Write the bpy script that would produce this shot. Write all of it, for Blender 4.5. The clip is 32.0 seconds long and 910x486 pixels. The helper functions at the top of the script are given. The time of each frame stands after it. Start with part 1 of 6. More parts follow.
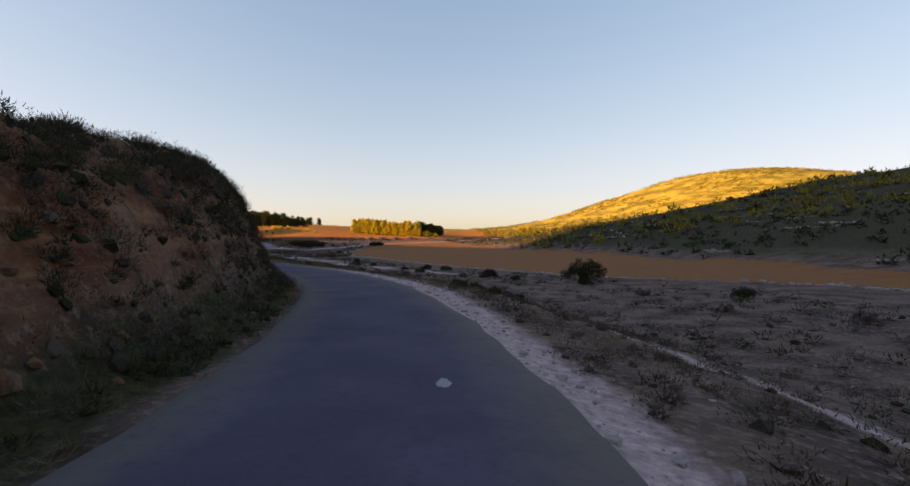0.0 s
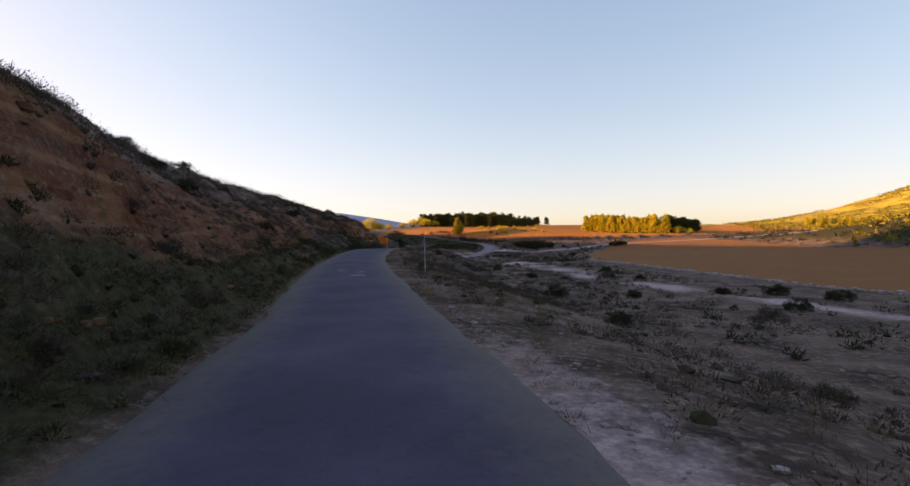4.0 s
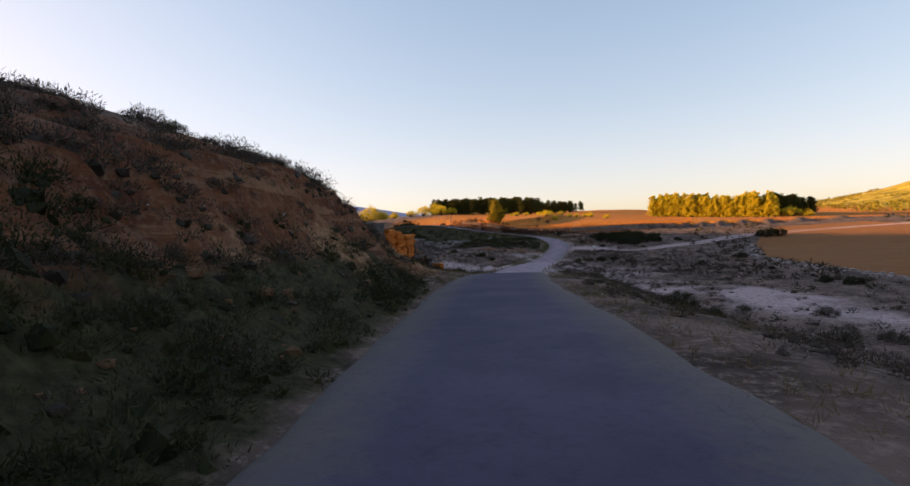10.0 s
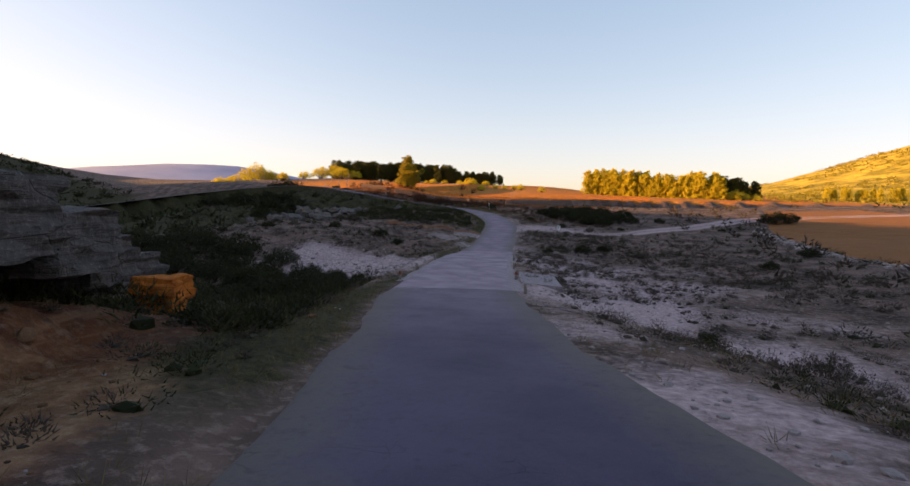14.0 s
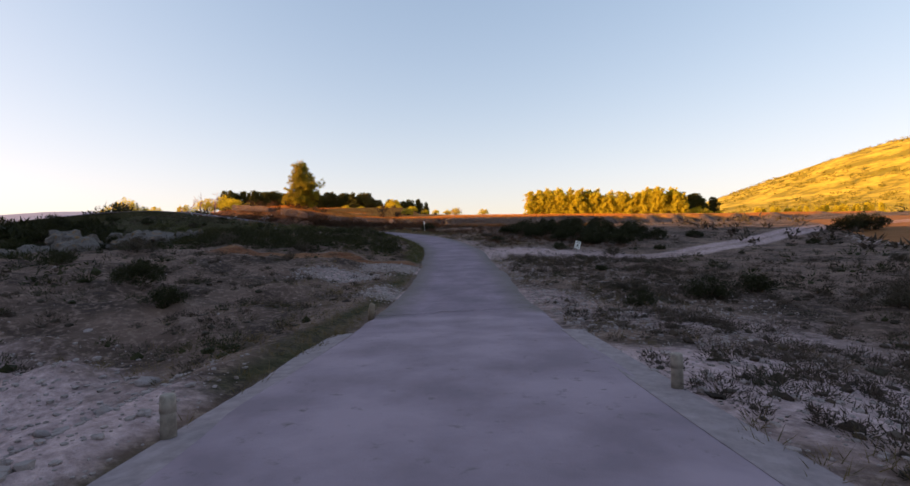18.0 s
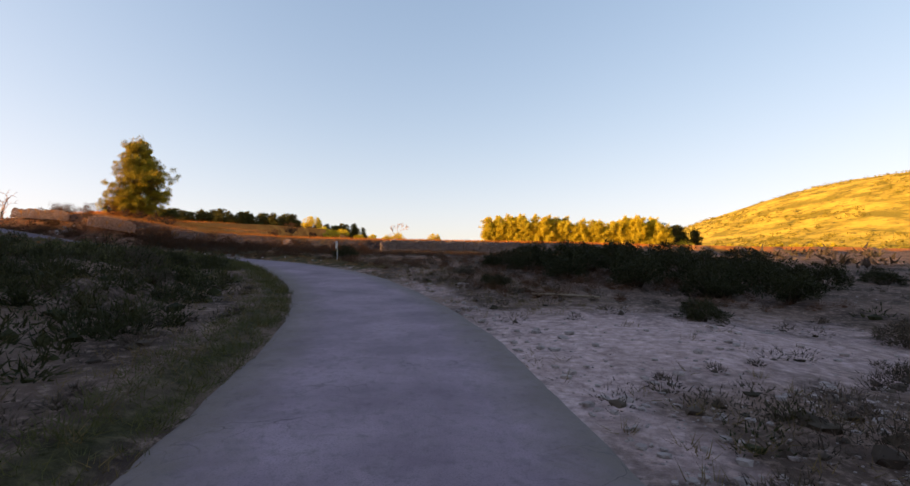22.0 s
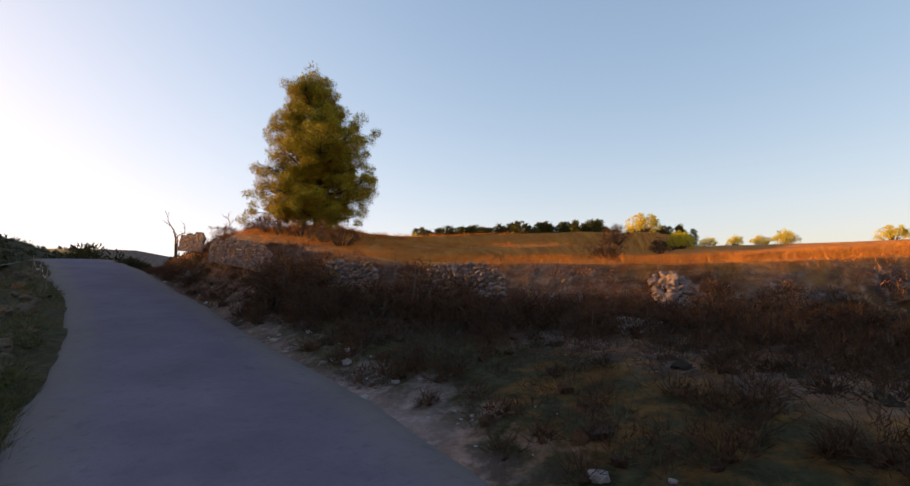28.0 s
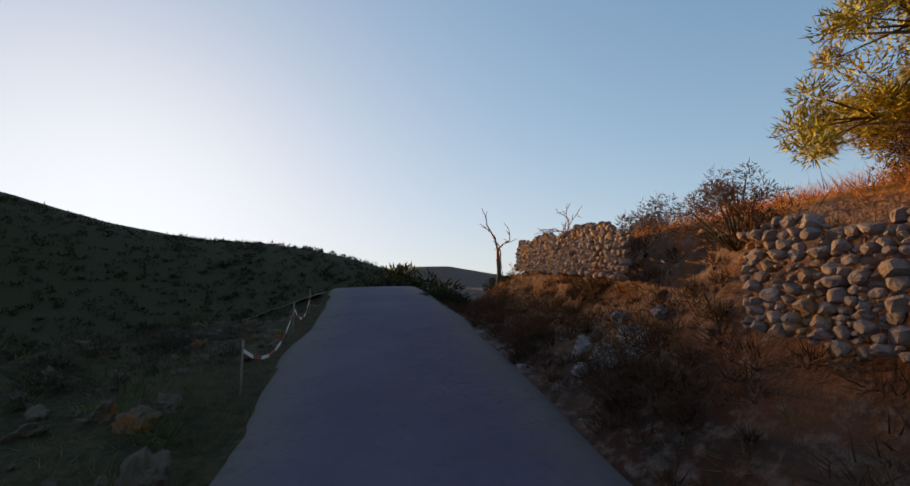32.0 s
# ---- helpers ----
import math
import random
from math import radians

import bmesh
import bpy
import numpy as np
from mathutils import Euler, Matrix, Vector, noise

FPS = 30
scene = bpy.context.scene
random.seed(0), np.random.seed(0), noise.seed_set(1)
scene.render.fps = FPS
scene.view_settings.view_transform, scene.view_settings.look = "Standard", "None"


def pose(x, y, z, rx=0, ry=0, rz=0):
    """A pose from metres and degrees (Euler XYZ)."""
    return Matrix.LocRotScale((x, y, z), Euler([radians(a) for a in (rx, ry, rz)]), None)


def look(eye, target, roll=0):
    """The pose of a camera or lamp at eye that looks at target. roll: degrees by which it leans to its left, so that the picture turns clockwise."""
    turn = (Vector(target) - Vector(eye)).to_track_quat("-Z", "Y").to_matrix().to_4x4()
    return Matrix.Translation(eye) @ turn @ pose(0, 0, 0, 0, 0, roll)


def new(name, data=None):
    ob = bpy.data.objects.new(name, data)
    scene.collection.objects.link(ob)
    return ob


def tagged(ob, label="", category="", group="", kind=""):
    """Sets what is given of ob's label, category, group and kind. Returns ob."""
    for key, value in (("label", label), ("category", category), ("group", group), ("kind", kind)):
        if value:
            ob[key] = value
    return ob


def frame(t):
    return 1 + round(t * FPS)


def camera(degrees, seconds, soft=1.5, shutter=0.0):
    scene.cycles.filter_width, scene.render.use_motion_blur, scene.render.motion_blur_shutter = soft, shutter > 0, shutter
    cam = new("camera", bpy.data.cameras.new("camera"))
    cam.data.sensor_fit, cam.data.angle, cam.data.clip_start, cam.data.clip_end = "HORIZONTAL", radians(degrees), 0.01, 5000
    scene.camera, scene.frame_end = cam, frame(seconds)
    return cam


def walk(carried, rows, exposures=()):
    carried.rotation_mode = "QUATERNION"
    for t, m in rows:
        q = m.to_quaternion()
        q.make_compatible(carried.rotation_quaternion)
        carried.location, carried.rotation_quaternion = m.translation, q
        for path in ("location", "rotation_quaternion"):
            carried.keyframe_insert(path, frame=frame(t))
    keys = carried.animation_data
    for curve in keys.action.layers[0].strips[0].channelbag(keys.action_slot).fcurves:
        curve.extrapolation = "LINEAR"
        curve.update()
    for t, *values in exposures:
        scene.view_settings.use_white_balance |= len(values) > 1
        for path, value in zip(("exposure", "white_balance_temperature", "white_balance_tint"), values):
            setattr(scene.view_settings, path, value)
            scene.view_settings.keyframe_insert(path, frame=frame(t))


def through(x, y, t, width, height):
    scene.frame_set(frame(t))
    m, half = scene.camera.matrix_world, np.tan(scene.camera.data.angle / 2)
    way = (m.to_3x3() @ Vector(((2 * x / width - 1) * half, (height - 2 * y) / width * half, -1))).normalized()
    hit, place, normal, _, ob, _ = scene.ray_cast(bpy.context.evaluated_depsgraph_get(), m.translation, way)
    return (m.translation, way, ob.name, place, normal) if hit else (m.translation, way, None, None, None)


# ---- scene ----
cam = camera(85.8, 32.0)
# seconds, x, y, z, heading, pitch, lean to the right
ROWS = [
    (0.0, -0.00, -0.00, 1.60, 0.00, -0.39, -0.17),
    (0.5, -0.34, 3.99, 1.55, 1.94, -0.65, 0.10),
    (1.0, -0.76, 7.94, 1.50, 4.02, -0.74, -0.12),
    (1.5, -1.40, 11.78, 1.43, 7.09, -0.91, -0.14),
    (2.0, -2.27, 15.43, 1.39, 10.68, -0.72, 0.10),
    (2.5, -3.39, 18.88, 1.36, 14.65, -0.35, -0.06),
    (3.0, -4.70, 22.29, 1.31, 18.97, -0.05, -0.35),
    (3.5, -6.22, 25.67, 1.25, 22.65, 0.01, 0.59),
    (5.5, -16.07, 40.24, 1.25, 33.95, 0.17, 0.50),
    (6.0, -18.94, 43.67, 1.36, 34.66, 1.06, 0.62),
    (6.5, -21.73, 47.12, 1.47, 34.74, 1.05, 0.64),
    (7.0, -24.52, 50.53, 1.58, 34.67, 1.29, 1.63),
    (7.5, -27.23, 54.01, 1.72, 34.35, 0.99, 1.55),
    (8.0, -29.83, 57.57, 1.85, 33.66, 1.25, 2.01),
    (8.5, -32.32, 61.27, 1.98, 32.24, 1.70, 2.80),
    (9.0, -34.67, 64.96, 2.09, 30.43, 1.84, 3.06),
    (9.5, -36.80, 68.51, 2.17, 28.44, 1.18, 3.39),
    (10.0, -38.77, 72.16, 2.23, 26.47, -1.28, 2.22),
    (10.5, -40.57, 75.84, 2.25, 24.42, 0.18, 3.34),
    (11.0, -42.25, 79.44, 2.21, 22.77, -0.97, 1.94),
    (11.5, -43.73, 83.07, 2.09, 20.96, -1.56, 0.82),
    (12.0, -45.06, 86.72, 1.95, 19.61, -1.80, 0.84),
    (12.5, -46.34, 90.31, 1.79, 18.49, -2.47, -0.34),
    (13.0, -47.62, 93.76, 1.61, 17.81, -3.60, -0.54),
    (13.5, -48.88, 97.20, 1.43, 16.79, -3.85, -0.62),
    (15.5, -53.15, 110.23, 0.12, 13.74, -7.01, -1.03),
    (16.0, -54.08, 113.58, -0.19, 12.44, -7.07, -0.10),
    (16.5, -54.91, 117.01, -0.44, 11.26, -5.38, 0.89),
    (17.0, -55.71, 120.15, -0.61, 9.77, -1.75, 1.15),
    (17.5, -56.27, 123.22, -0.69, 8.58, -0.98, 1.16),
    (18.0, -56.76, 126.22, -0.72, 7.12, -0.02, 1.56),
    (18.5, -57.14, 129.23, -0.75, 5.91, -0.83, 2.55),
    (19.0, -57.50, 132.20, -0.76, 4.49, -0.69, 1.84),
    (19.5, -57.85, 134.96, -0.79, 3.23, -0.15, 0.74),
    (20.0, -58.17, 137.66, -0.81, 1.56, 0.03, 0.69),
    (20.5, -58.54, 140.40, -0.72, 0.50, 2.43, -0.39),
    (21.0, -58.93, 143.18, -0.59, -0.22, 2.58, -0.73),
    (21.5, -59.24, 145.95, -0.42, -0.16, 3.60, -2.62),
    (22.0, -59.42, 148.69, -0.25, 0.34, 3.63, 0.41),
    (22.5, -59.77, 151.44, -0.10, 1.25, 3.92, -2.58),
    (23.0, -60.24, 154.13, 0.08, 2.11, 4.79, 0.38),
    (23.5, -60.67, 156.70, 0.28, 3.43, 5.16, -1.02),
    (24.0, -61.10, 159.14, 0.48, 5.04, 4.91, 0.59),
    (24.5, -61.68, 161.34, 0.67, 7.18, 5.66, 0.01),
    (26.5, -64.99, 168.94, 1.56, 19.99, 5.82, 0.96),
    (27.0, -66.17, 170.44, 1.74, 24.08, 5.77, 1.25),
    (27.5, -67.71, 171.98, 1.92, 29.20, 5.29, 1.65),
    (28.0, -69.42, 173.25, 2.08, 34.40, 5.29, 1.79),
    (28.5, -71.01, 174.20, 2.21, 39.68, 5.02, 2.50),
    (29.0, -72.80, 175.16, 2.37, 45.31, 5.09, 2.46),
    (29.5, -74.55, 176.02, 2.52, 50.95, 5.46, 2.96),
    (30.0, -76.27, 176.67, 2.70, 56.05, 5.69, 2.51),
    (30.5, -77.83, 177.16, 2.87, 59.87, 6.22, 1.81),
    (31.0, -79.28, 177.60, 3.04, 62.56, 6.57, 1.90),
    (31.5, -80.82, 178.10, 3.22, 65.06, 7.00, 2.39),
    (32.0, -82.32, 178.59, 3.42, 66.76, 7.36, 2.24),
]
EXPOSURES = [(0.0, 1.5, 6800, 26), (5.0, 1.7, 6900, 27), (8.5, 1.7, 6900, 27), (10.0, 1.65, 6900, 27), (13.0, 1.65, 6900, 27), (16.0, 1.9, 7000, 30), (17.8, 1.68, 7000, 28), (24.0, 1.72, 6900, 27), (26.5, 1.7, 6800, 26), (28.5, 1.48, 6600, 22), (30.5, 1.2, 6250, 16), (32.0, 1.0, 5850, 12)]
walk(cam, [(t, pose(x, y, z, 0, 0, yaw) @ pose(0, 0, 0, 90 + pitch) @ pose(0, 0, 0, 0, 0, -lean))
           for t, x, y, z, yaw, pitch, lean in ROWS], EXPOSURES)

# ---- light: a low evening sun over the western ridge, and the sky ----
SUN_AZ, SUN_EL = 102.5, 9.15          # degrees left of +y, degrees up
world = bpy.data.worlds.new("evening_sky")
scene.world = world
world.use_nodes = True
wn = world.node_tree.nodes
sky = wn.new("ShaderNodeTexSky")
sky.sky_type, sky.sun_disc = "NISHITA", False
sky.sun_elevation, sky.sun_rotation = radians(SUN_EL), radians(-SUN_AZ)
sky.altitude, sky.air_density, sky.dust_density, sky.ozone_density = 300, 1.0, 1.1, 1.5
wn["Background"].inputs["Strength"].default_value = 0.105
soft = wn.new("ShaderNodeHueSaturation")          # evening haze pales the blue
soft.inputs["Hue"].default_value, soft.inputs["Saturation"].default_value = 0.497, 1.07
world.node_tree.links.new(sky.outputs[0], soft.inputs["Color"])
HAZE, GAIN = 3.0, 1.75                               # thick haze evens out the sky round the sun
thick = wn.new("ShaderNodeVectorMath")
thick.operation = "MULTIPLY_ADD"
thick.inputs[1].default_value, thick.inputs[2].default_value = [(1 / HAZE / GAIN,) * 3, (1 / GAIN,) * 3]
haze = wn.new("ShaderNodeVectorMath")
haze.operation = "DIVIDE"
world.node_tree.links.new(soft.outputs[0], thick.inputs[0])
world.node_tree.links.new(soft.outputs[0], haze.inputs[0])
world.node_tree.links.new(thick.outputs[0], haze.inputs[1])
world.node_tree.links.new(haze.outputs[0], wn["Background"].inputs[0])
sun_data = bpy.data.lights.new("sun", "SUN")
sun_data.energy, sun_data.angle, sun_data.color = 5.0, radians(0.5), (1.0, 0.64, 0.22)
sun = new("sun", sun_data)
sa, se = radians(SUN_AZ), radians(SUN_EL)
SUN_DIR = Vector((-math.sin(sa) * math.cos(se), math.cos(sa) * math.cos(se), math.sin(se)))
sun.matrix_world = look(SUN_DIR * 300, (0, 0, 0))

# ---- materials ----
class Nodes:
    """Short hand for building a node tree."""

    def __init__(self, name):
        self.mat = bpy.data.materials.new(name)
        self.mat.use_nodes = True
        self.tree = self.mat.node_tree
        self.bsdf = self.tree.nodes["Principled BSDF"]

    def add(self, kind, **values):
        n = self.tree.nodes.new("ShaderNode" + kind)
        for k, v in values.items():
            if k in n.inputs:
                self.put(n.inputs[k], v)
        return n

    def put(self, socket, v):
        if isinstance(v, bpy.types.NodeSocket):
            self.tree.links.new(v, socket)
        elif isinstance(v, (tuple, list)) and len(v) == 3 and socket.type == "RGBA":
            socket.default_value = (*v, 1)
        else:
            socket.default_value = v

    def position(self):
        return self.add("NewGeometry").outputs["Position"]

    def local(self):
        return self.add("TexCoord").outputs["Object"]

    def noise(self, where, scale, detail=4.0, rough=0.55):
        n = self.add("TexNoise", Scale=scale, Detail=detail, Roughness=rough)
        self.put(n.inputs["Vector"], where)
        return n.outputs["Fac"]

    def stretch(self, where, sx, sy, sz):
        n = self.add("Mapping")
        self.put(n.inputs["Vector"], where)
        n.inputs["Scale"].default_value = (sx, sy, sz)
        return n.outputs["Vector"]

    def mixed_position(self, where):
        """Position bent by noise, for wandering cracks."""
        n = self.add("TexNoise", Scale=1.3, Detail=3.0)
        self.put(n.inputs["Vector"], where)
        v = self.tree.nodes.new("ShaderNodeVectorMath")
        v.operation = "MULTIPLY_ADD"
        self.put(v.inputs[0], n.outputs["Color"])
        v.inputs[1].default_value = (0.9, 0.9, 0.0)
        self.put(v.inputs[2], where)
        return v.outputs[0]

    def ramp(self, fac, a, b):
        n = self.add("MapRange")
        n.inputs["From Min"].default_value, n.inputs["From Max"].default_value = a, b
        self.put(n.inputs["Value"], fac)
        return n.outputs["Result"]

    def mix(self, fac, a, b):
        n = self.tree.nodes.new("ShaderNodeMix")
        n.data_type = "RGBA"
        for i, v in ((0, fac), (6, a), (7, b)):
            self.put(n.inputs[i], v)
        return n.outputs[2]

    def mul(self, a, b, op="MULTIPLY"):
        n = self.tree.nodes.new("ShaderNodeMath")
        n.operation = op
        self.put(n.inputs[0], a)
        self.put(n.inputs[1], b)
        return n.outputs[0]

    def attribute(self, name):
        n = self.add("Attribute")
        n.attribute_name = name
        return n.outputs["Fac"]

    def chance(self):
        return self.add("ObjectInfo").outputs["Random"]

    def island(self):
        return self.add("NewGeometry").outputs["Random Per Island"]

    def finish(self, colour, rough=0.9, bump=None, strength=0.4, dist=0.05, metal=0.0, spec=0.3):
        self.put(self.bsdf.inputs["Base Color"], colour)
        self.put(self.bsdf.inputs["Roughness"], rough)
        self.put(self.bsdf.inputs["Metallic"], metal)
        self.put(self.bsdf.inputs["Specular IOR Level"], spec)
        if bump is not None:
            b = self.add("Bump", Strength=strength, Distance=dist)
            self.put(b.inputs["Height"], bump)
            self.tree.links.new(b.outputs["Normal"], self.bsdf.inputs["Normal"])
        return self.mat


def ground_material():
    m = Nodes("ground")
    p = m.position()
    big, mid, fine = m.noise(p, 0.06, 3), m.noise(p, 0.55, 5), m.noise(p, 6.0, 6, 0.7)
    scrub = m.mix(m.ramp(mid, 0.38, 0.62), (0.050, 0.033, 0.027), (0.172, 0.112, 0.090))
    scrub = m.mix(m.ramp(fine, 0.50, 0.75), scrub, (0.315, 0.220, 0.182))
    green = m.mix(m.ramp(fine, 0.35, 0.7), (0.022, 0.022, 0.010), (0.078, 0.066, 0.032))
    strata = m.noise(m.stretch(p, 0.14, 0.14, 2.6), 1.0, 5, 0.65)
    earth = m.mix(m.ramp(mid, 0.35, 0.65), (0.105, 0.030, 0.012), (0.185, 0.075, 0.036))
    earth = m.mix(m.mul(m.ramp(strata, 0.52, 0.62), 0.8), earth, (0.27, 0.135, 0.072))
    earth = m.mix(m.mul(m.ramp(strata, 0.44, 0.37), 0.75), earth, (0.060, 0.030, 0.020))
    earth = m.mix(m.ramp(fine, 0.5, 0.8), earth, (0.25, 0.15, 0.095))
    earth = m.mix(m.ramp(m.noise(p, 2.3, 5, 0.7), 0.55, 0.72), earth, (0.035, 0.024, 0.016))
    sand = m.mix(m.ramp(m.noise(p, 1.1, 5, 0.7), 0.36, 0.64), (0.20, 0.088, 0.040), (0.37, 0.210, 0.115))
    sand = m.mix(m.ramp(fine, 0.55, 0.8), sand, (0.42, 0.29, 0.20))
    sand = m.mix(m.ramp(m.noise(p, 3.1, 5, 0.75), 0.58, 0.72), sand, (0.09, 0.05, 0.03))
    gravel = m.mix(m.ramp(fine, 0.3, 0.7), (0.235, 0.161, 0.158), (0.62, 0.450, 0.447))
    dry = m.mix(m.ramp(m.noise(p, 1.6, 5, 0.65), 0.35, 0.65), (0.31, 0.095, 0.017), (0.56, 0.225, 0.040))
    dry = m.mix(m.ramp(big, 0.45, 0.65), dry, (0.44, 0.145, 0.030))
    furrow = m.noise(m.stretch(p, 0.35, 2.4, 1.0), 1.0, 3)
    field = m.mix(m.ramp(furrow, 0.3, 0.7), (0.22, 0.088, 0.032), (0.30, 0.13, 0.052))
    # the low sun's gold is put into the hill colour
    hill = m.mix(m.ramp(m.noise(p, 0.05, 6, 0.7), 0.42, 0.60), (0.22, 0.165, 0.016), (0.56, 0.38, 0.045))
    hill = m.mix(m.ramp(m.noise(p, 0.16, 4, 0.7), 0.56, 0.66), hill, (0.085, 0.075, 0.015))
    # distance haze is put into the mountains' colour as pale lilac
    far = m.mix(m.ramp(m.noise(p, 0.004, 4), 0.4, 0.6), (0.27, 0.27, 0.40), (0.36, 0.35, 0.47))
    jag = m.mul(m.noise(p, 2.2, 5, 0.7), 0.9)

    def lay(c, name, over, soft=0.25):
        k = m.ramp(m.mul(m.attribute(name), m.mul(jag, -0.45, "ADD"), "ADD"), 0.5 - soft, 0.5 + soft)
        return m.mix(k, c, over)

    c = lay(scrub, "green", green)
    c = lay(c, "dry", dry)
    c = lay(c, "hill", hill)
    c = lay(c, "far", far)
    c = lay(c, "earth", earth)
    c = lay(c, "sand", sand)
    c = lay(c, "field", field, 0.08)
    c = lay(c, "gravel", gravel)
    relief = m.mul(m.mul(fine, 0.5), m.noise(p, 1.4, 6, 0.7), "ADD")
    return m.finish(c, 0.95, relief, 0.8, 0.18, spec=0.1)


def asphalt_material():
    m = Nodes("asphalt")
    p = m.position()
    grain = m.noise(p, 70.0, 3, 0.7)
    c = m.mix(m.attribute("worn"), m.mix(m.ramp(m.noise(p, 0.5, 4), 0.35, 0.65), (0.063, 0.052, 0.086), (0.097, 0.081, 0.126)),
              m.mix(m.ramp(m.noise(p, 0.7, 5, 0.65), 0.35, 0.65), (0.190, 0.140, 0.176), (0.302, 0.227, 0.274)))
    c = m.mix(m.ramp(grain, 0.50, 0.8), c, (0.10, 0.094, 0.10))
    edge = m.ramp(m.mul(m.attribute("edge"), m.mul(m.noise(p, 2.5, 5, 0.7), 0.6), "ADD"), 0.80, 1.2)
    c = m.mix(m.mul(edge, 0.75), c, (0.15, 0.125, 0.105))
    c = m.mix(m.mul(m.ramp(m.noise(p, 1.7, 6, 0.75), 0.58, 0.74), 0.45), c, (0.036, 0.034, 0.040))
    crack = m.tree.nodes.new("ShaderNodeTexVoronoi")
    crack.feature = "DISTANCE_TO_EDGE"
    crack.inputs["Scale"].default_value = 2.6
    m.put(crack.inputs["Vector"], m.mixed_position(p))
    c = m.mix(m.mul(m.ramp(crack.outputs["Distance"], 0.016, 0.0), m.mul(m.ramp(m.noise(p, 0.45, 3), 0.57, 0.66), 0.6)), c, (0.02, 0.019, 0.02))
    c = m.mix(m.mul(m.ramp(m.noise(p, 4.5, 6, 0.75), 0.48, 0.72), m.mul(m.attribute("worn"), 0.4)), c, (0.225, 0.187, 0.198))
    c = m.mix(m.mul(m.ramp(m.noise(p, 9.0, 5, 0.7), 0.52, 0.70), 0.3), c, (0.034, 0.033, 0.040))
    conc = m.mix(m.ramp(m.noise(p, 0.9, 5), 0.35, 0.65), (0.228, 0.174, 0.205), (0.338, 0.258, 0.300))
    conc = m.mix(m.ramp(m.noise(p, 5.0, 5, 0.7), 0.6, 0.8), conc, (0.11, 0.094, 0.09))
    c = m.mix(m.attribute("concrete"), c, conc)
    return m.finish(c, 0.92, m.mul(grain, m.noise(p, 9.0, 4), "ADD"), 0.45, 0.012, spec=0.12)


def leaf_material(name, a, b, c=None, through=0.22):
    m = Nodes(name)
    col = m.mix(m.island(), a, b)
    if c:
        col = m.mix(m.ramp(m.noise(m.local(), 0.9, 3), 0.5, 0.7), col, c)
    col = m.mix(m.mul(m.chance(), 0.35), col, b)
    m.finish(col, 0.75, spec=0.2)
    tr = m.add("BsdfTranslucent", Color=col)
    mix = m.add("MixShader")
    mix.inputs[0].default_value = through
    m.tree.links.new(m.bsdf.outputs[0], mix.inputs[1])
    m.tree.links.new(tr.outputs[0], mix.inputs[2])
    m.tree.links.new(mix.outputs[0], m.tree.nodes["Material Output"].inputs[0])
    return m.mat


def bark_material():
    m = Nodes("bark")
    p = m.local()
    n = m.noise(m.stretch(p, 6, 6, 1.2), 1.5, 5, 0.7)
    return m.finish(m.mix(m.ramp(n, 0.3, 0.7), (0.035, 0.026, 0.020), (0.12, 0.085, 0.06)), 0.95, n, 0.8, 0.03)


def stone_material(name, a, b, stain=(0.30, 0.20, 0.09)):
    m = Nodes(name)
    p = m.position()
    n = m.noise(p, 7.0, 6, 0.65)
    c = m.mix(m.ramp(n, 0.3, 0.7), a, b)
    c = m.mix(m.mul(m.mul(m.chance(), m.island(), "ADD"), 0.4), c, tuple(0.5 * v for v in b))
    c = m.mix(m.ramp(m.noise(p, 2.1, 4, 0.6), 0.56, 0.68), c, stain)
    return m.finish(c, 0.95, m.mul(n, m.noise(p, 28.0, 4, 0.7), "ADD"), 0.7, 0.03, spec=0.15)


def ledge_material(name, a, b, stain):
    m = Nodes(name)
    p = m.position()
    n = m.noise(p, 3.5, 6, 0.7)
    c = m.mix(m.ramp(n, 0.3, 0.7), a, b)
    c = m.mix(m.ramp(m.noise(p, 14.0, 4, 0.7), 0.55, 0.75), c, tuple(1.45 * v for v in b))
    c = m.mix(m.ramp(m.noise(m.stretch(p, 1.0, 1.0, 0.35), 1.1, 4, 0.6), 0.62, 0.70), c, stain)
    bed = m.noise(m.stretch(p, 0.35, 0.35, 5.0), 1.0, 5, 0.6)
    c = m.mix(m.mul(m.ramp(bed, 0.58, 0.68), 0.7), c, tuple(0.35 * v for v in a))
    crack = m.tree.nodes.new("ShaderNodeTexVoronoi")
    crack.feature = "DISTANCE_TO_EDGE"
    crack.inputs["Scale"].default_value = 0.75
    m.put(crack.inputs["Vector"], m.stretch(m.mixed_position(p), 0.7, 0.7, 1.5))
    gap = m.ramp(crack.outputs["Distance"], 0.0, 0.014)
    relief = m.mul(m.mul(n, m.mul(bed, 1.5), "ADD"), m.mul(gap, 0.25), "ADD")
    return m.finish(c, 0.95, relief, 0.9, 0.12, spec=0.12)


def plain_material(name, a, b, scale=8.0, rough=0.6, metal=0.0, bump=0.2):
    m = Nodes(name)
    n = m.noise(m.local(), scale, 5, 0.65)
    return m.finish(m.mix(m.ramp(n, 0.35, 0.7), a, b), rough, n, bump, 0.01, metal)


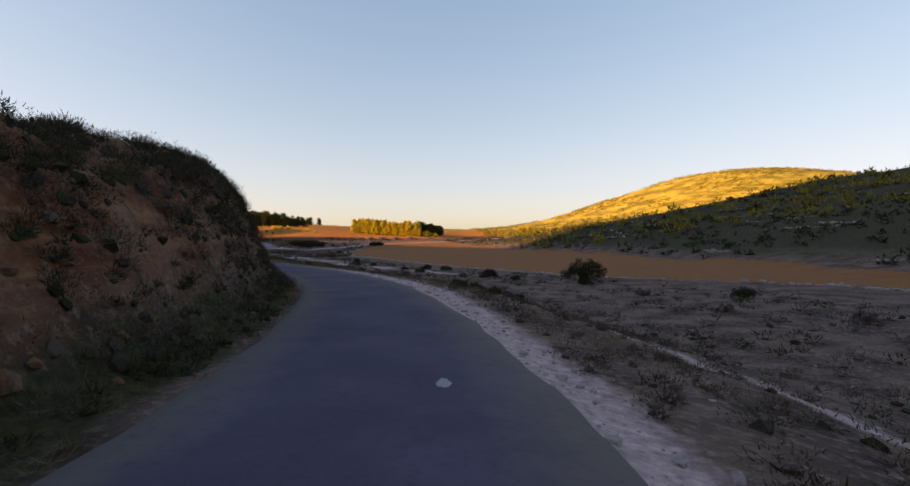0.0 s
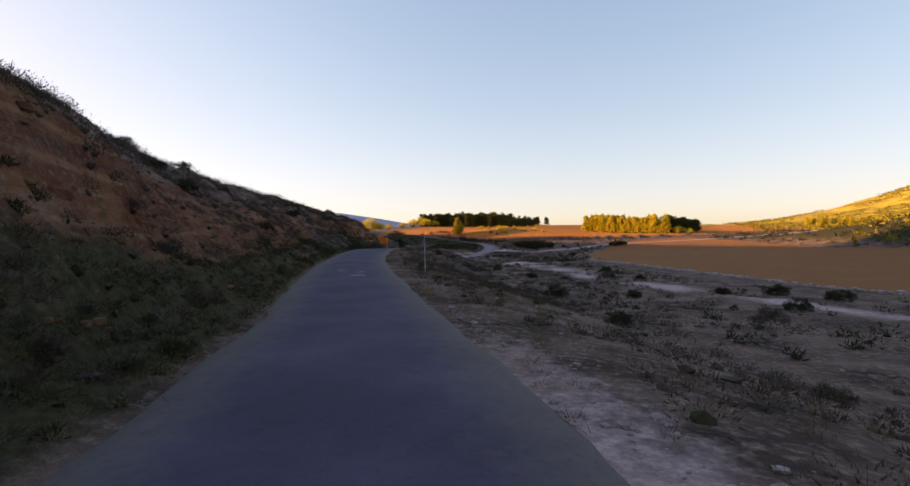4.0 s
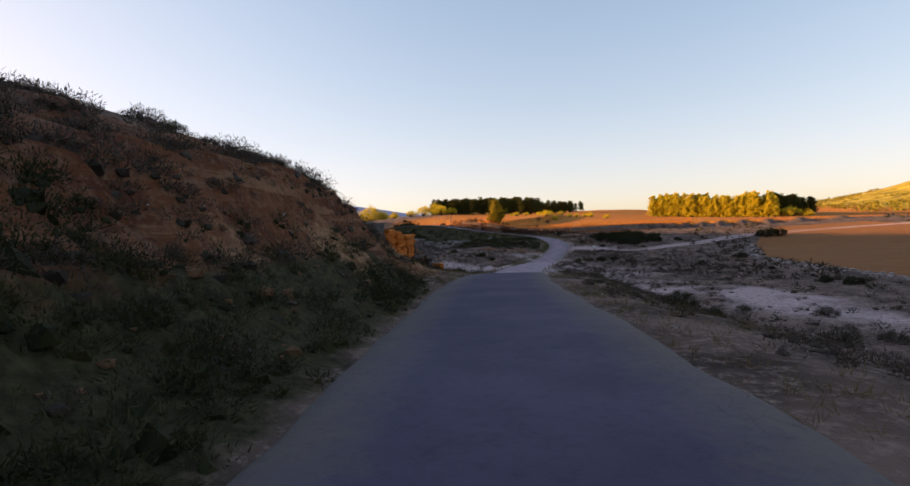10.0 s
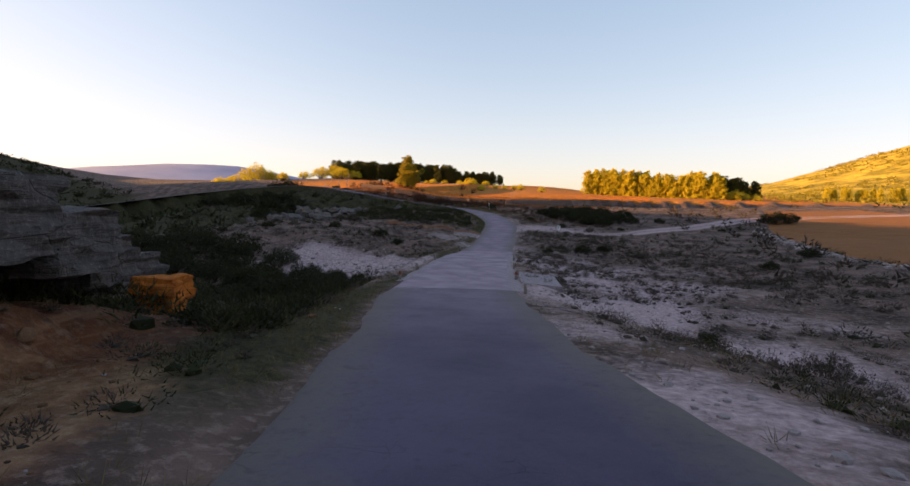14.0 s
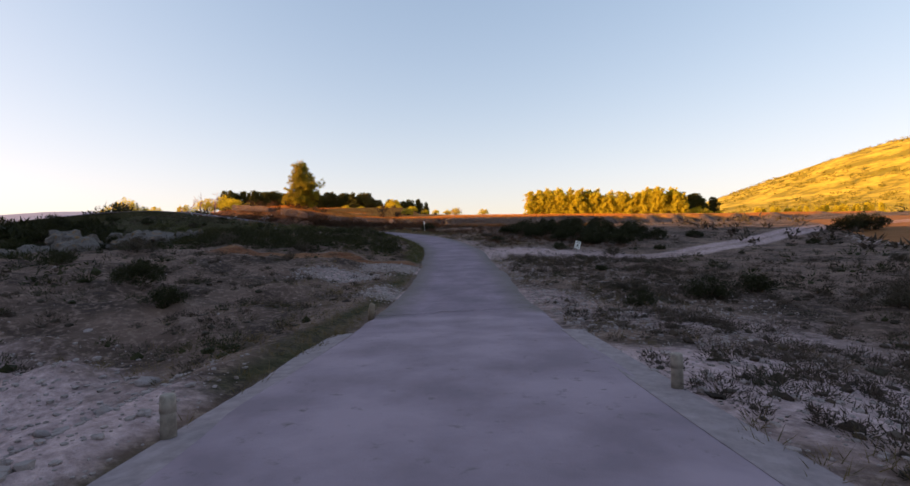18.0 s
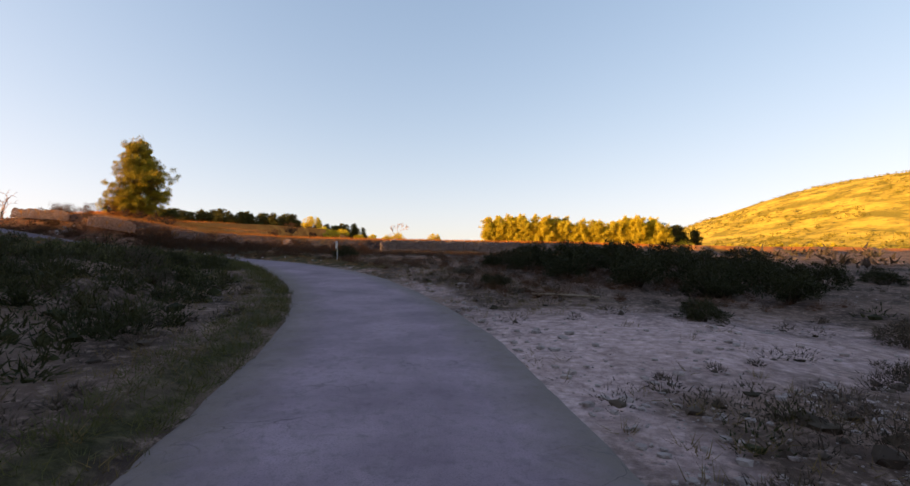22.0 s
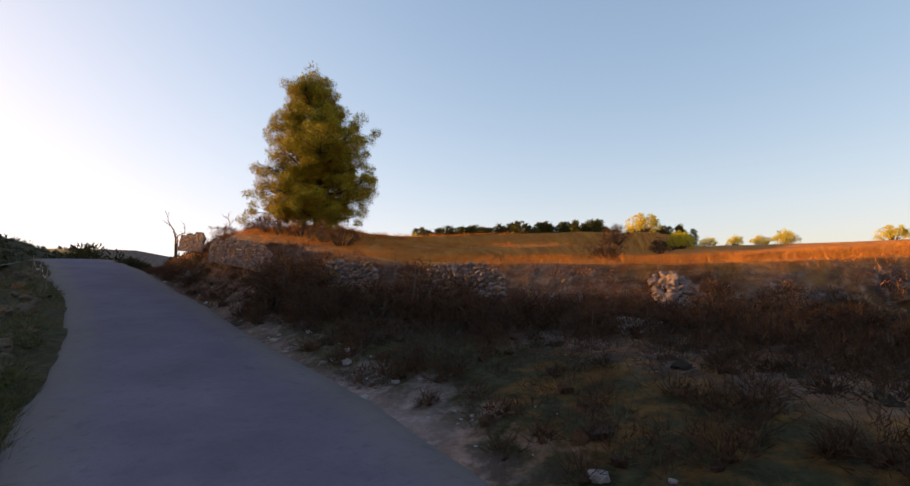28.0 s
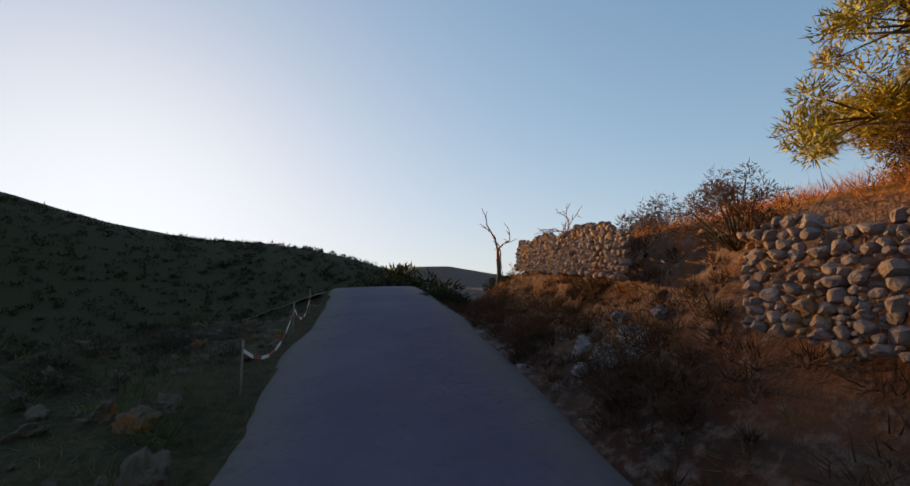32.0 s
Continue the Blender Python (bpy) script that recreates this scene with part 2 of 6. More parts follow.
GROUND = ground_material()
ASPHALT = asphalt_material()
# low sun's gold is put into the bright needles, shade into the dark
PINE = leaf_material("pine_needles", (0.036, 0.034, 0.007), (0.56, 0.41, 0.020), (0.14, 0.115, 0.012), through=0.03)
# lit copy of the needles: low sun's yellow is put into the colour
BELT = leaf_material("sun_tinted_needles", (0.36, 0.29, 0.015), (0.66, 0.52, 0.035), through=0.4)
CUSHION = leaf_material("cushion_scrub", (0.032, 0.023, 0.018), (0.098, 0.070, 0.054), (0.028, 0.027, 0.013))
GREEN = leaf_material("dark_green_scrub", (0.009, 0.011, 0.004), (0.034, 0.036, 0.011), (0.07, 0.056, 0.022))
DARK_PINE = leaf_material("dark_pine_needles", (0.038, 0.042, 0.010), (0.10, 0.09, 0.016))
SHRUB = leaf_material("shrub_leaves", (0.010, 0.013, 0.005), (0.036, 0.037, 0.012))
THYME = leaf_material("thyme_leaves", (0.042, 0.033, 0.024), (0.090, 0.070, 0.050), (0.045, 0.044, 0.024))
DRY = leaf_material("dry_grass", (0.32, 0.095, 0.016), (0.60, 0.225, 0.036), (0.26, 0.085, 0.018))
VERGE = leaf_material("verge_grass", (0.050, 0.042, 0.016), (0.19, 0.13, 0.055), (0.045, 0.046, 0.016))
# lit copy for hill scrub, with sunlight put into the leaf colour
OLIVE = leaf_material("sunlit_olive_scrub", (0.11, 0.09, 0.012), (0.26, 0.20, 0.022))
RUSSET = leaf_material("russet_leaves", (0.034, 0.017, 0.011), (0.118, 0.052, 0.025), (0.045, 0.027, 0.015))
LANESIDE = leaf_material("laneside_leaves", (0.026, 0.032, 0.011), (0.10, 0.095, 0.032), (0.060, 0.065, 0.020))
BARK = bark_material()
STONE = stone_material("limestone", (0.17, 0.110, 0.095), (0.43, 0.295, 0.255), (0.36, 0.17, 0.05))
# limestone copy for the long wall, its skylit paleness put into the colour
LIT_STONE = stone_material("pale_limestone", (0.18, 0.125, 0.11), (0.42, 0.31, 0.27), (0.30, 0.19, 0.12))
ROCK = stone_material("ochre_rock", (0.10, 0.075, 0.055), (0.19, 0.145, 0.108), (0.22, 0.085, 0.022))
LEDGE = ledge_material("grey_bedded_rock", (0.055, 0.049, 0.048), (0.14, 0.12, 0.113), (0.30, 0.13, 0.04))
LEDGE_OCHRE = ledge_material("ochre_bedded_rock", (0.36, 0.088, 0.015), (0.58, 0.180, 0.032), (0.20, 0.075, 0.03))
GREY_ROCK = stone_material("grey_rock", (0.085, 0.074, 0.072), (0.21, 0.185, 0.175), (0.20, 0.12, 0.06))
RED_ROCK = stone_material("rusty_rock", (0.12, 0.055, 0.026), (0.25, 0.135, 0.075), (0.05, 0.03, 0.02))
WHITE_ROCK = stone_material("pale_rock", (0.23, 0.186, 0.178), (0.48, 0.405, 0.395), (0.17, 0.125, 0.110))

# ---- the lie of the land ----
def fbm(x, y, size, octaves=4, seed=0):
    """Smooth value noise in about -1..1 over numpy arrays."""
    total, amp = np.zeros_like(x, dtype=float), 0.5
    for o in range(octaves):
        u, v = x / size + 17.3 * o + seed, y / size - 9.1 * o + 2.7 * seed
        iu, iv = np.floor(u), np.floor(v)
        fu, fv = u - iu, v - iv
        fu, fv = fu * fu * (3 - 2 * fu), fv * fv * (3 - 2 * fv)

        def h(a, b):
            k = np.sin(a * 127.1 + b * 311.7 + seed * 74.7) * 43758.5453
            return 2 * (k - np.floor(k)) - 1

        total += amp * ((h(iu, iv) * (1 - fu) + h(iu + 1, iv) * fu) * (1 - fv)
                        + (h(iu, iv + 1) * (1 - fu) + h(iu + 1, iv + 1) * fu) * fv)
        amp, size = amp * 0.5, size * 0.5
    return total


def ease(a, b, v):
    k = np.clip((v - a) / (b - a), 0, 1)
    return k * k * (3 - 2 * k)


# centre line of the road, south to north
ROAD_XYZ = [(-0.6, -60, 0.4), (-0.7, -20, 0.15), (-0.75, 0, 0), (-1.3, 8, -0.1), (-2.9, 16, -0.2), (-5.2, 22.5, -0.3), (-8.6, 29, -0.36),
            (-13.2, 35.5, -0.38), (-17.25, 40.7, -0.34), (-23.3, 48.55, -0.08), (-28.55, 56.0, 0.18), (-33.6, 63.6, 0.44), (-37.6, 70.6, 0.6),
            (-40.2, 76.5, 0.65), (-45.5, 89.2, 0.25), (-49.2, 100.2, -0.4), (-52.2, 108.5, -1.3), (-55.4, 119.2, -2.17), (-57.3, 130, -2.35),
            (-58.3, 139.5, -2.37), (-59.5, 150, -1.8), (-61.1, 159.5, -1.1), (-63.8, 166, -0.4), (-67.4, 171.2, 0.2), (-71.5, 174.6, 0.65),
            (-76.6, 176.8, 1.1), (-83.4, 179.2, 1.9), (-90, 181.0, 2.92), (-97.5, 182.6, 3.97), (-104, 183.6, 4.35), (-112, 182.5, 4.0),
            (-125, 178, 2.5), (-150, 164, -1.5), (-170, 150, -3)]


def spline(points, step):
    """Points along a Catmull-Rom curve."""
    p = [Vector(q) for q in points]
    out = []
    for i in range(1, len(p) - 2):
        a, b, c, d = p[i - 1:i + 3]
        n = max(2, int((c - b).length / step))
        for k in range(n):
            t = k / n
            out.append(0.5 * (2 * b + (c - a) * t + (2 * a - 5 * b + 4 * c - d) * t * t + (3 * b - a - 3 * c + d) * t ** 3))
    return np.array([tuple(v) for v in out])


LINE = spline(ROAD_XYZ, 0.5)
LINE, LINE_Z = LINE[:, :2], LINE[:, 2].copy()
# stations along the road, and the half width of its surface there
STATION = np.interp(np.maximum.accumulate(LINE[:, 1]), (-60, 0, 50.4, 101.7, 120, 139.5, 161, 171, 178.6, 183.2), (-60, 0, 48, 97, 115, 135, 157, 168, 178.3, 186))
STATION[LINE[:, 0] < -104] = 190
HALF = np.interp(STATION, (0, 40, 46, 52, 60, 75, 97, 106, 112, 128, 136, 150, 165, 171, 178), (2.1, 2.1, 2.15, 2.02, 2.05, 2.1, 2.2, 2.25, 2.6, 2.3, 1.95, 1.92, 1.85, 1.6, 1.5))
for _ in range(3):
    LINE_Z[1:-1] = (LINE_Z[:-2] + 2 * LINE_Z[1:-1] + LINE_Z[2:]) / 4
for aside in (np.interp(STATION, (0, 40, 52, 60, 75, 92, 112, 138, 150, 158, 167, 171, 176, 182, 190), (0, 0, -0.24, -0.12, -0.05, 0.05, 0, 0, -0.13, -0.1, 0.15, 0.2, 0, -0.25, -0.1)), 0 * STATION):
    TANGENT = np.gradient(LINE, axis=0)
    TANGENT /= np.linalg.norm(TANGENT, axis=1)[:, None]
    LINE = LINE + aside[:, None] * np.stack([TANGENT[:, 1], -TANGENT[:, 0]], axis=1)


def along_road(x, y):
    """Nearest station of the road, its height, the signed distance from its middle (right is plus) and from its edge."""
    x, y = np.asarray(x, float).ravel(), np.asarray(y, float).ravel()
    q, z, d, e = (np.empty_like(x) for _ in range(4))
    for i in range(0, len(x), 20000):
        s = slice(i, i + 20000)
        dx, dy = x[s, None] - LINE[None, :, 0], y[s, None] - LINE[None, :, 1]
        k = np.argmin(dx * dx + dy * dy, axis=1)
        r = np.arange(len(k))
        ddx, ddy = dx[r, k], dy[r, k]
        side = ddx * TANGENT[k, 1] - ddy * TANGENT[k, 0]
        q[s], z[s] = STATION[k], LINE_Z[k]
        d[s] = np.sign(side) * np.hypot(ddx, ddy)
        e[s] = np.abs(d[s]) - HALF[k]
    return q, z, d, e


# the terrace's edge and the height of its top
TERRACE = ((-135, 199, 6.0), (-100, 187.2, 5.5), (-92, 184.8, 4.9), (-87.5, 183.2, 4.5), (-84.3, 181.9, 4.0), (-80.5, 181.7, 3.36),
           (-77, 181.1, 2.7), (-71.5, 182.4, 2.4), (-65.5, 184.4, 2.3), (-58, 187.8, 2.3), (-45, 194, 2.4), (-20, 203, 2.2), (60, 228, 1.5))


def terrace_edge(x, y):
    """Signed distance north of the terrace's edge and the edge's height."""
    best, z = np.full(x.shape, 1e9), np.zeros(x.shape)
    for (ax, ay, az), (bx, by, bz) in zip(TERRACE, TERRACE[1:]):
        ux, uy = bx - ax, by - ay
        t = np.clip(((x - ax) * ux + (y - ay) * uy) / (ux * ux + uy * uy), 0, 1)
        dist = np.hypot(x - ax - t * ux, y - ay - t * uy)
        side = np.sign((y - ay) * ux - (x - ax) * uy)
        near = dist < np.abs(best)
        best = np.where(near, dist * np.where(side == 0, 1, side), best)
        z = np.where(near, az + t * (bz - az), z)
    return best, z


def table(v, *pairs):
    return np.interp(v, [a for a, b in pairs], [b for a, b in pairs])


def field_west(y):
    return table(y, (20, 40), (40, 27), (50, 14), (74, 0), (100, -13), (121, -24), (145, -32), (165, -31), (190, -25))


def foot_line(y):
    """Where the plain meets the foot of the eastern hills."""
    return table(y, (0, 46), (60, 41), (110, 37), (140, 29), (165, 15), (185, -2), (200, -12))


def foothill(x, y):
    """The shaded foothill east of the ploughed field."""
    u = x - foot_line(y)
    return table(u, (0, 0), (10, 2.6), (25, 6.4), (50, 11), (80, 17.5), (110, 23), (200, 36), (400, 40), (700, 10)) * ease(196, 162, y) * ease(-160, 10, y)


def field_mask(x, y):
    return ease(0, 0.8, x - field_west(y) + 0.8 * fbm(x, y, 6, 2, 3)) * ease(0, 0.8, 190 + 0.3 * (x + 27) - y) * ease(0, 3, y - 26 - 3 * fbm(x, y, 18, 2, 19)) * (1 - ease(-2, 0.5, x - foot_line(y) + 2.5 * fbm(x, y, 14, 2, 9)))


def track_mask(x, y):
    """Two pale wheel ruts climbing east from the lay-by."""
    best = np.full(x.shape, 1e9)
    line = ((-50, 157), (-46, 158.5), (-42, 162.7), (-36, 169), (-30.5, 173.5), (-20, 180), (0, 190), (30, 200))
    for (ax, ay), (bx, by) in zip(line, line[1:]):
        ux, uy = bx - ax, by - ay
        t = np.clip(((x - ax) * ux + (y - ay) * uy) / (ux * ux + uy * uy), 0, 1)
        best = np.minimum(best, np.hypot(x - ax - t * ux, y - ay - t * uy))
    return (1 - ease(1.0, 1.7, best)) * (0.75 + 0.25 * ease(0.2, 0.5, best))


RIDGE_UP = 1.8


def wide_land(x, y):
    """Hills and distance."""
    z = table(y, (-2500, 20), (-100, -0.5), (20, -2.3), (60, -2.5), (120, -2.5), (162, -1.7), (190, 1.0), (202, 4.2), (214, 4.9), (245, 6.0), (272, 7.8), (400, 11), (700, 17), (2500, 10))
    z = z - 6 * ease(-140, -215, x) * ease(185, 215, y) * ease(420, 330, y)
    z = z - np.where(x > -80, np.clip(0.055 * (x + 80), 0, 8), np.clip(0.04 * (x + 80), -4, 0)) * ease(195, 225, y)
    z = z - 0.65 * np.exp(-((x + 79) / 11) ** 2 - ((y - 201) / 12) ** 2)
    z = z + 0.02 * np.clip(x, 0, 40) * ease(210, 130, y)
    z = z + 76 * np.exp(-((x - 330) / 185) ** 2 - ((y - 620) / 240) ** 2)
    z = z + 28 * np.exp(-((x - 520) / 200) ** 2 - ((y - 420) / 200) ** 2)
    z = z + foothill(x, y) * (1 + 0.12 * fbm(x, y, 22, 3, 15))
    # south of y = 90 the ridge is unseen, raised to shade the plain
    ridge = table(y, (-400, 130), (56, 142), (70, 118), (86, 54), (130, 40.5), (152, 35.4), (208, 26.5), (232, 14), (262, 4), (320, 0)) + RIDGE_UP
    z = z + ridge * np.exp(-np.abs((x + 300) / 70) ** 2.2) * (1 + 0.02 * fbm(x, y, 30, 3, 5)) - 7 * np.exp(-((x + 165) / 60) ** 2) * ease(230, 190, y) * ease(40, 120, y)
    z = z + 45 * np.exp(-((x + 640) / 150) ** 2 - ((y - 350) / 110) ** 2)
    z = z + 0.8 * np.exp(-((x + 145) / 75) ** 2 - ((y - 348) / 28) ** 2)
    z = z + 80 * np.exp(-((x + 1150) / 330) ** 2 - ((y - 1400) / 300) ** 2) + 60 * np.exp(-((x + 1550) / 380) ** 2 - ((y - 1200) / 300) ** 2)
    z = z + 40 * np.exp(-((x + 600) / 330) ** 2 - ((y - 1750) / 300) ** 2)
    far = ease(60, 300, np.hypot(x + 50, y - 100))
    far = far * (1 - 0.85 * np.exp(-((x + 300) / 120) ** 2))
    return z + (0.25 + 2.2 * far) * fbm(x, y, 40, 4, 1)


def land(x, y):
    """Height of the ground and the masks of its covers, over numpy arrays."""
    shape = np.shape(x)
    x, y = np.asarray(x, float).ravel(), np.asarray(y, float).ravel()
    q, zr, d, e = along_road(x, y)
    rough = fbm(x, y, 7, 4, 2)
    small = fbm(x, y, 1.6, 3, 4)
    wide = wide_land(x, y)
    # west side: cut bank, rock ledge, stream, mound, falling slope
    h1 = table(q, (-60, 2.6), (6, 2.95), (16, 3.9), (20, 3.9), (27, 3.5), (34, 2.3), (40, 1.1), (60, 0.9), (66, 1.2), (76, 1.5), (84, 1.6), (90, 0.8), (97, 0.25), (104, 0.05), (109, -0.5), (127, -0.7), (134, 0.0), (145, 0.1), (160, 0.2), (170, 0.0), (180, -0.2))
    h2 = table(q, (-60, 3.3), (6, 3.6), (16, 4.4), (20, 4.5), (27, 4.35), (34, 4.7), (38, 3.9), (42, 2.5), (48, 1.9), (60, 2.0), (66, 2.5), (76, 3.0), (84, 3.6), (87, 2.5), (89, 1.8), (92, 1.2), (95, 0.75), (104, 0.3), (109, -0.9), (127, -1.0), (134, 0.1), (145, 0.4), (160, 0.8), (170, 0.2), (180, 0.0))
    h3 = table(q, (-60, 3.9), (6, 4.0), (16, 4.9), (26, 5.4), (32, 7.1), (38, 8.3), (44, 7.7), (50, 6.6), (56, 6.1), (70, 5.6), (80, 5.6), (88, 5.6), (92, 5.3), (98, 4.6), (101.5, 3.6), (104.5, 1.5), (109, -0.6), (127, -0.7), (134, 0.6), (145, 1.0), (160, 1.0), (168, -0.6), (180, -2.2))
    h4 = table(q, (-60, 4.4), (6, 4.5), (16, 6.0), (30, 9.0), (40, 9.4), (50, 8.4), (56, 8.0), (70, 7.4), (80, 7.0), (90, 6.6), (98, 5.0), (103, 2.2), (109, 0.6), (127, 0.3), (134, 1.2), (160, 0.6), (180, -5.0))
    bank = np.where(e < 0.8, 0.14 * ease(0, 0.8, e), 0)
    bank = np.where((e >= 0.8) & (e < 2.7), 0.14 + (h1 - 0.14) * ease(0.8, 2.7, e) ** 0.8, bank)
    bank = np.where((e >= 2.7) & (e < 3.6), h1 + (h2 - h1) * (e - 2.7) / 0.9, bank)
    bank = np.where((e >= 3.6) & (e < 9.6), h2 + (h3 - h2) * np.clip((e - 3.6) / 6.0, 0, 1) ** 0.9, bank)
    bank = np.where(e >= 9.6, h3 + (h4 - h3) * np.minimum((e - 9.6) / 20, 1.6), bank)
    beds = bank / 0.75 + 0.9 * fbm(x, y, 8, 3, 33)
    beds = beds - np.floor(beds)
    bank = bank + 0.5 * (ease(0.3, 0.75, beds) - beds) * ease(0.9, 2.0, e) * (1 - ease(8, 12, e)) * ease(108, 102, q)
    left = zr + bank + ease(0.6, 4, e) * (0.45 * rough + 0.34 * small + 0.2 * fbm(x, y, 1.0, 2, 14))
    kl = ease(18, 46, e)
    left = left * (1 - kl) + wide * kl
    # east side: shoulder, scrub falling to the stream, then the plain
    low = table(q, (-60, -1.5), (20, -2.0), (60, -2.3), (100, -2.6), (112, -3.1), (125, -3.1), (136, -2.7), (150, -1.9), (165, -0.6), (180, 1.0))
    reach = table(q, (0, 9), (30, 8), (60, 9), (105, 8), (112, 3.2), (125, 3.2), (134, 6), (150, 9), (165, 12))
    right = zr + (low - zr) * ease(0, 1, (e - 0.7) / reach)
    right = right - 0.05 * ease(0, 0.7, e) + ease(0.5, 4, e) * (0.3 * rough + 0.10 * small)
    kr = ease(14, 34, e)
    right = right * (1 - kr) + wide * kr
    # the terrace north of the bend
    f, ztop = terrace_edge(x, y)
    base = ztop - table(x, (-70, 0.85), (-64, 1.1))
    g = np.clip(-f, 0, 60)
    slope = zr - 0.03 + (base - zr) * np.clip(np.clip(e, 0, 99) / (np.clip(e, 0, 99) + g + 1e-6), 0, 1) ** 0.8 + ease(0.5, 3, e) * (0.16 * rough + 0.10 * small)
    kt = ease(150, 168, q) * (d > 0) * (1 - ease(18, 40, g))
    right = right * (1 - kt) + slope * kt
    step = ease(-0.25, 0.35, f)
    up = ztop + 0.07 * np.clip(f, 0, 60) + 0.12 * rough + 0.45 * np.exp(-((x + 83.5) / 4.5) ** 2 - ((f - 3) / 2.5) ** 2)
    up = up * (1 - ease(40, 90, f)) + wide * ease(40, 90, f)
    right = np.where(f > -0.3, right * (1 - step) + up * step, right)
    z = np.where(d > 0, right, left)
    beyond = ease(70, 130, np.hypot(x + 45, (y - 95) * 0.75))
    z = z * (1 - beyond) + wide * beyond
    on = 1 - ease(0.0, 0.5, e)
    z = z * (1 - on) + (zr - 0.05) * on
    # covers
    c = {}
    west = d < 0
    cut = ease(np.where(q < 30, 0.9, 1.6), np.where(q < 30, 1.6, 2.6), e) * (1 - ease(4.2, 8.5, e)) * west * table(q, (0, 0.9), (20, 0.95), (40, 1), (62, 0.75), (75, 0.9), (100, 1), (106, 0.6), (112, 0), (300, 0))
    c["earth"] = np.clip(cut , 0, 1) * (0.75 + 0.5 * rough)
    c["earth"] += np.where(x > -79, 0.5, 0.62) * ease(-3.0, -0.2, f) * (1 - ease(0.2, 1.0, f)) * (x < -70) * (d > 0)
    drive = west * ease(0.0, 0.5, e) * (1 - ease(9, 12, e)) * np.exp(-((q - 146.3) / 0.95) ** 4)
    c["earth"] += 0.9 * drive
    c["earth"] += 0.9 * west * ease(0.5, 1.4, e) * (1 - ease(5, 7, e)) * ease(82, 86, q) * (1 - ease(98, 103, q)) * (0.8 + 0.5 * rough)
    stream = np.exp(-((e - table(q, (30, 21), (60, 20), (82, 18.5), (97, 13.5), (106, 8.5), (115, 5))) / table(q, (30, 1.2), (60, 1.8), (82, 3.0), (97, 4.2), (106, 6), (115, 9))) ** 2) * (~west) * ease(32, 42, q) * (1 - ease(128, 138, q))
    wash = west * ease(0.1, 0.5, e) * (1 - ease(11, 14, e)) * np.exp(-((q - table(e, (0, 122.5), (4, 125.5), (12, 128))) / 4.3) ** 4)
    shoulder = (~west) * (1 - ease(np.where((q < 45) | (q > 140), 0.5, 1.2), np.where((q < 45) | (q > 140), 1.4, 2.4), e)) * table(q, (-60, 1), (24, 1), (34, 0.55), (40, 0), (86, 0), (92, 0.85), (105, 0.8), (110, 0), (127, 0), (131, 0.5), (140, 0.55), (146, 0.75), (160, 0.7), (166, 0.35), (180, 0.3))
    lay = (~west) * (1 - ease(8.0, 11.0, e)) * np.exp(-((q - 152.5) / 3.4) ** 4)
    heap = west * np.maximum.reduce([(1 - ease(1.4, 2.8, e)) * np.exp(-((q - 143.9) / 1.25) ** 4), np.exp(-((q - 141.0) / 1.1) ** 4 - ((e - 2.8) / 1.2) ** 2), 0.85 * (1 - ease(0.5, 1.5, e)) * np.exp(-((q - 137.2) / 1.3) ** 4)])
    hollow = np.exp(-((q - 81.0) / 1.25) ** 4) * ease(1.3, 1.8, e) * (1 - ease(2.7, 3.2, e)) + 0.5 * np.exp(-((q - 76.0) / 2.4) ** 4) * ease(1.9, 2.3, e) * (1 - ease(2.8, 3.3, e)) * (0.7 + 1.2 * small)
    c["sand"] = west * np.clip(hollow + 0.85 * ease(0.7, 1.6, e) * (1 - ease(5, 7, e)) * ease(86, 91, q) * (1 - ease(100, 104, q)) * (0.75 + 0.7 * rough), 0, 1)
    track = track_mask(x, y)
    path = (~west) * np.exp(-((e - table(q, (2, 5.2), (12, 4.5), (20, 3.6), (30, 1.6))) / 0.4) ** 4) * ease(-4, 2, q) * (1 - ease(10, 17, q))
    patch = np.clip(0.75 + 1.1 * fbm(x, y, 3.2, 3, 31), 0.1, 1.2)
    c["gravel"] = np.clip(np.maximum.reduce([stream * 0.95 * patch, wash, shoulder * np.where(q < 60, 1, patch), 0.72 * lay, 1.0 * heap, 0.75 * track, 0.95 * path]) * (0.85 + 0.45 * rough), 0, 1)
    c["dry"] = np.clip(ease(0.0, 1.0, f) * (1 - 0.0 * x) * ease(-150, -120, x) * ease(240, 200, x) + 0.3 * (d > 0) * (x > -72) * ease(150, 170, q) * (1 - ease(6, 12, e)), 0, 1) * (y < 420)
    c["green"] = np.clip(ease(-0.1, 0.35, e) * (1 - ease(1.8, 3.2, e)) * np.where(west, 0.9 - 0.75 * ease(36, 26, q) * ease(0.9, 1.5, e) - 0.8 * ease(82, 86, q) * (1 - ease(98, 103, q)), 0.85 * (q > 166) * (1 - 0.75 * ease(-76, -80, x))) + 0.9 * west * ease(160, 172, q) + 0.8 * ease(-105, -140, x) * (f < 0) + 0.75 * ease(0, 8, x - foot_line(y)) * ease(205, 185, y), 0, 1) * (1 - drive) * (1 - wash) * (1 - 0.85 * west * ease(0.4, 0.9, e) * ease(110, 116, q) * (1 - ease(163, 168, q)))
    c["field"] = field_mask(x, y)
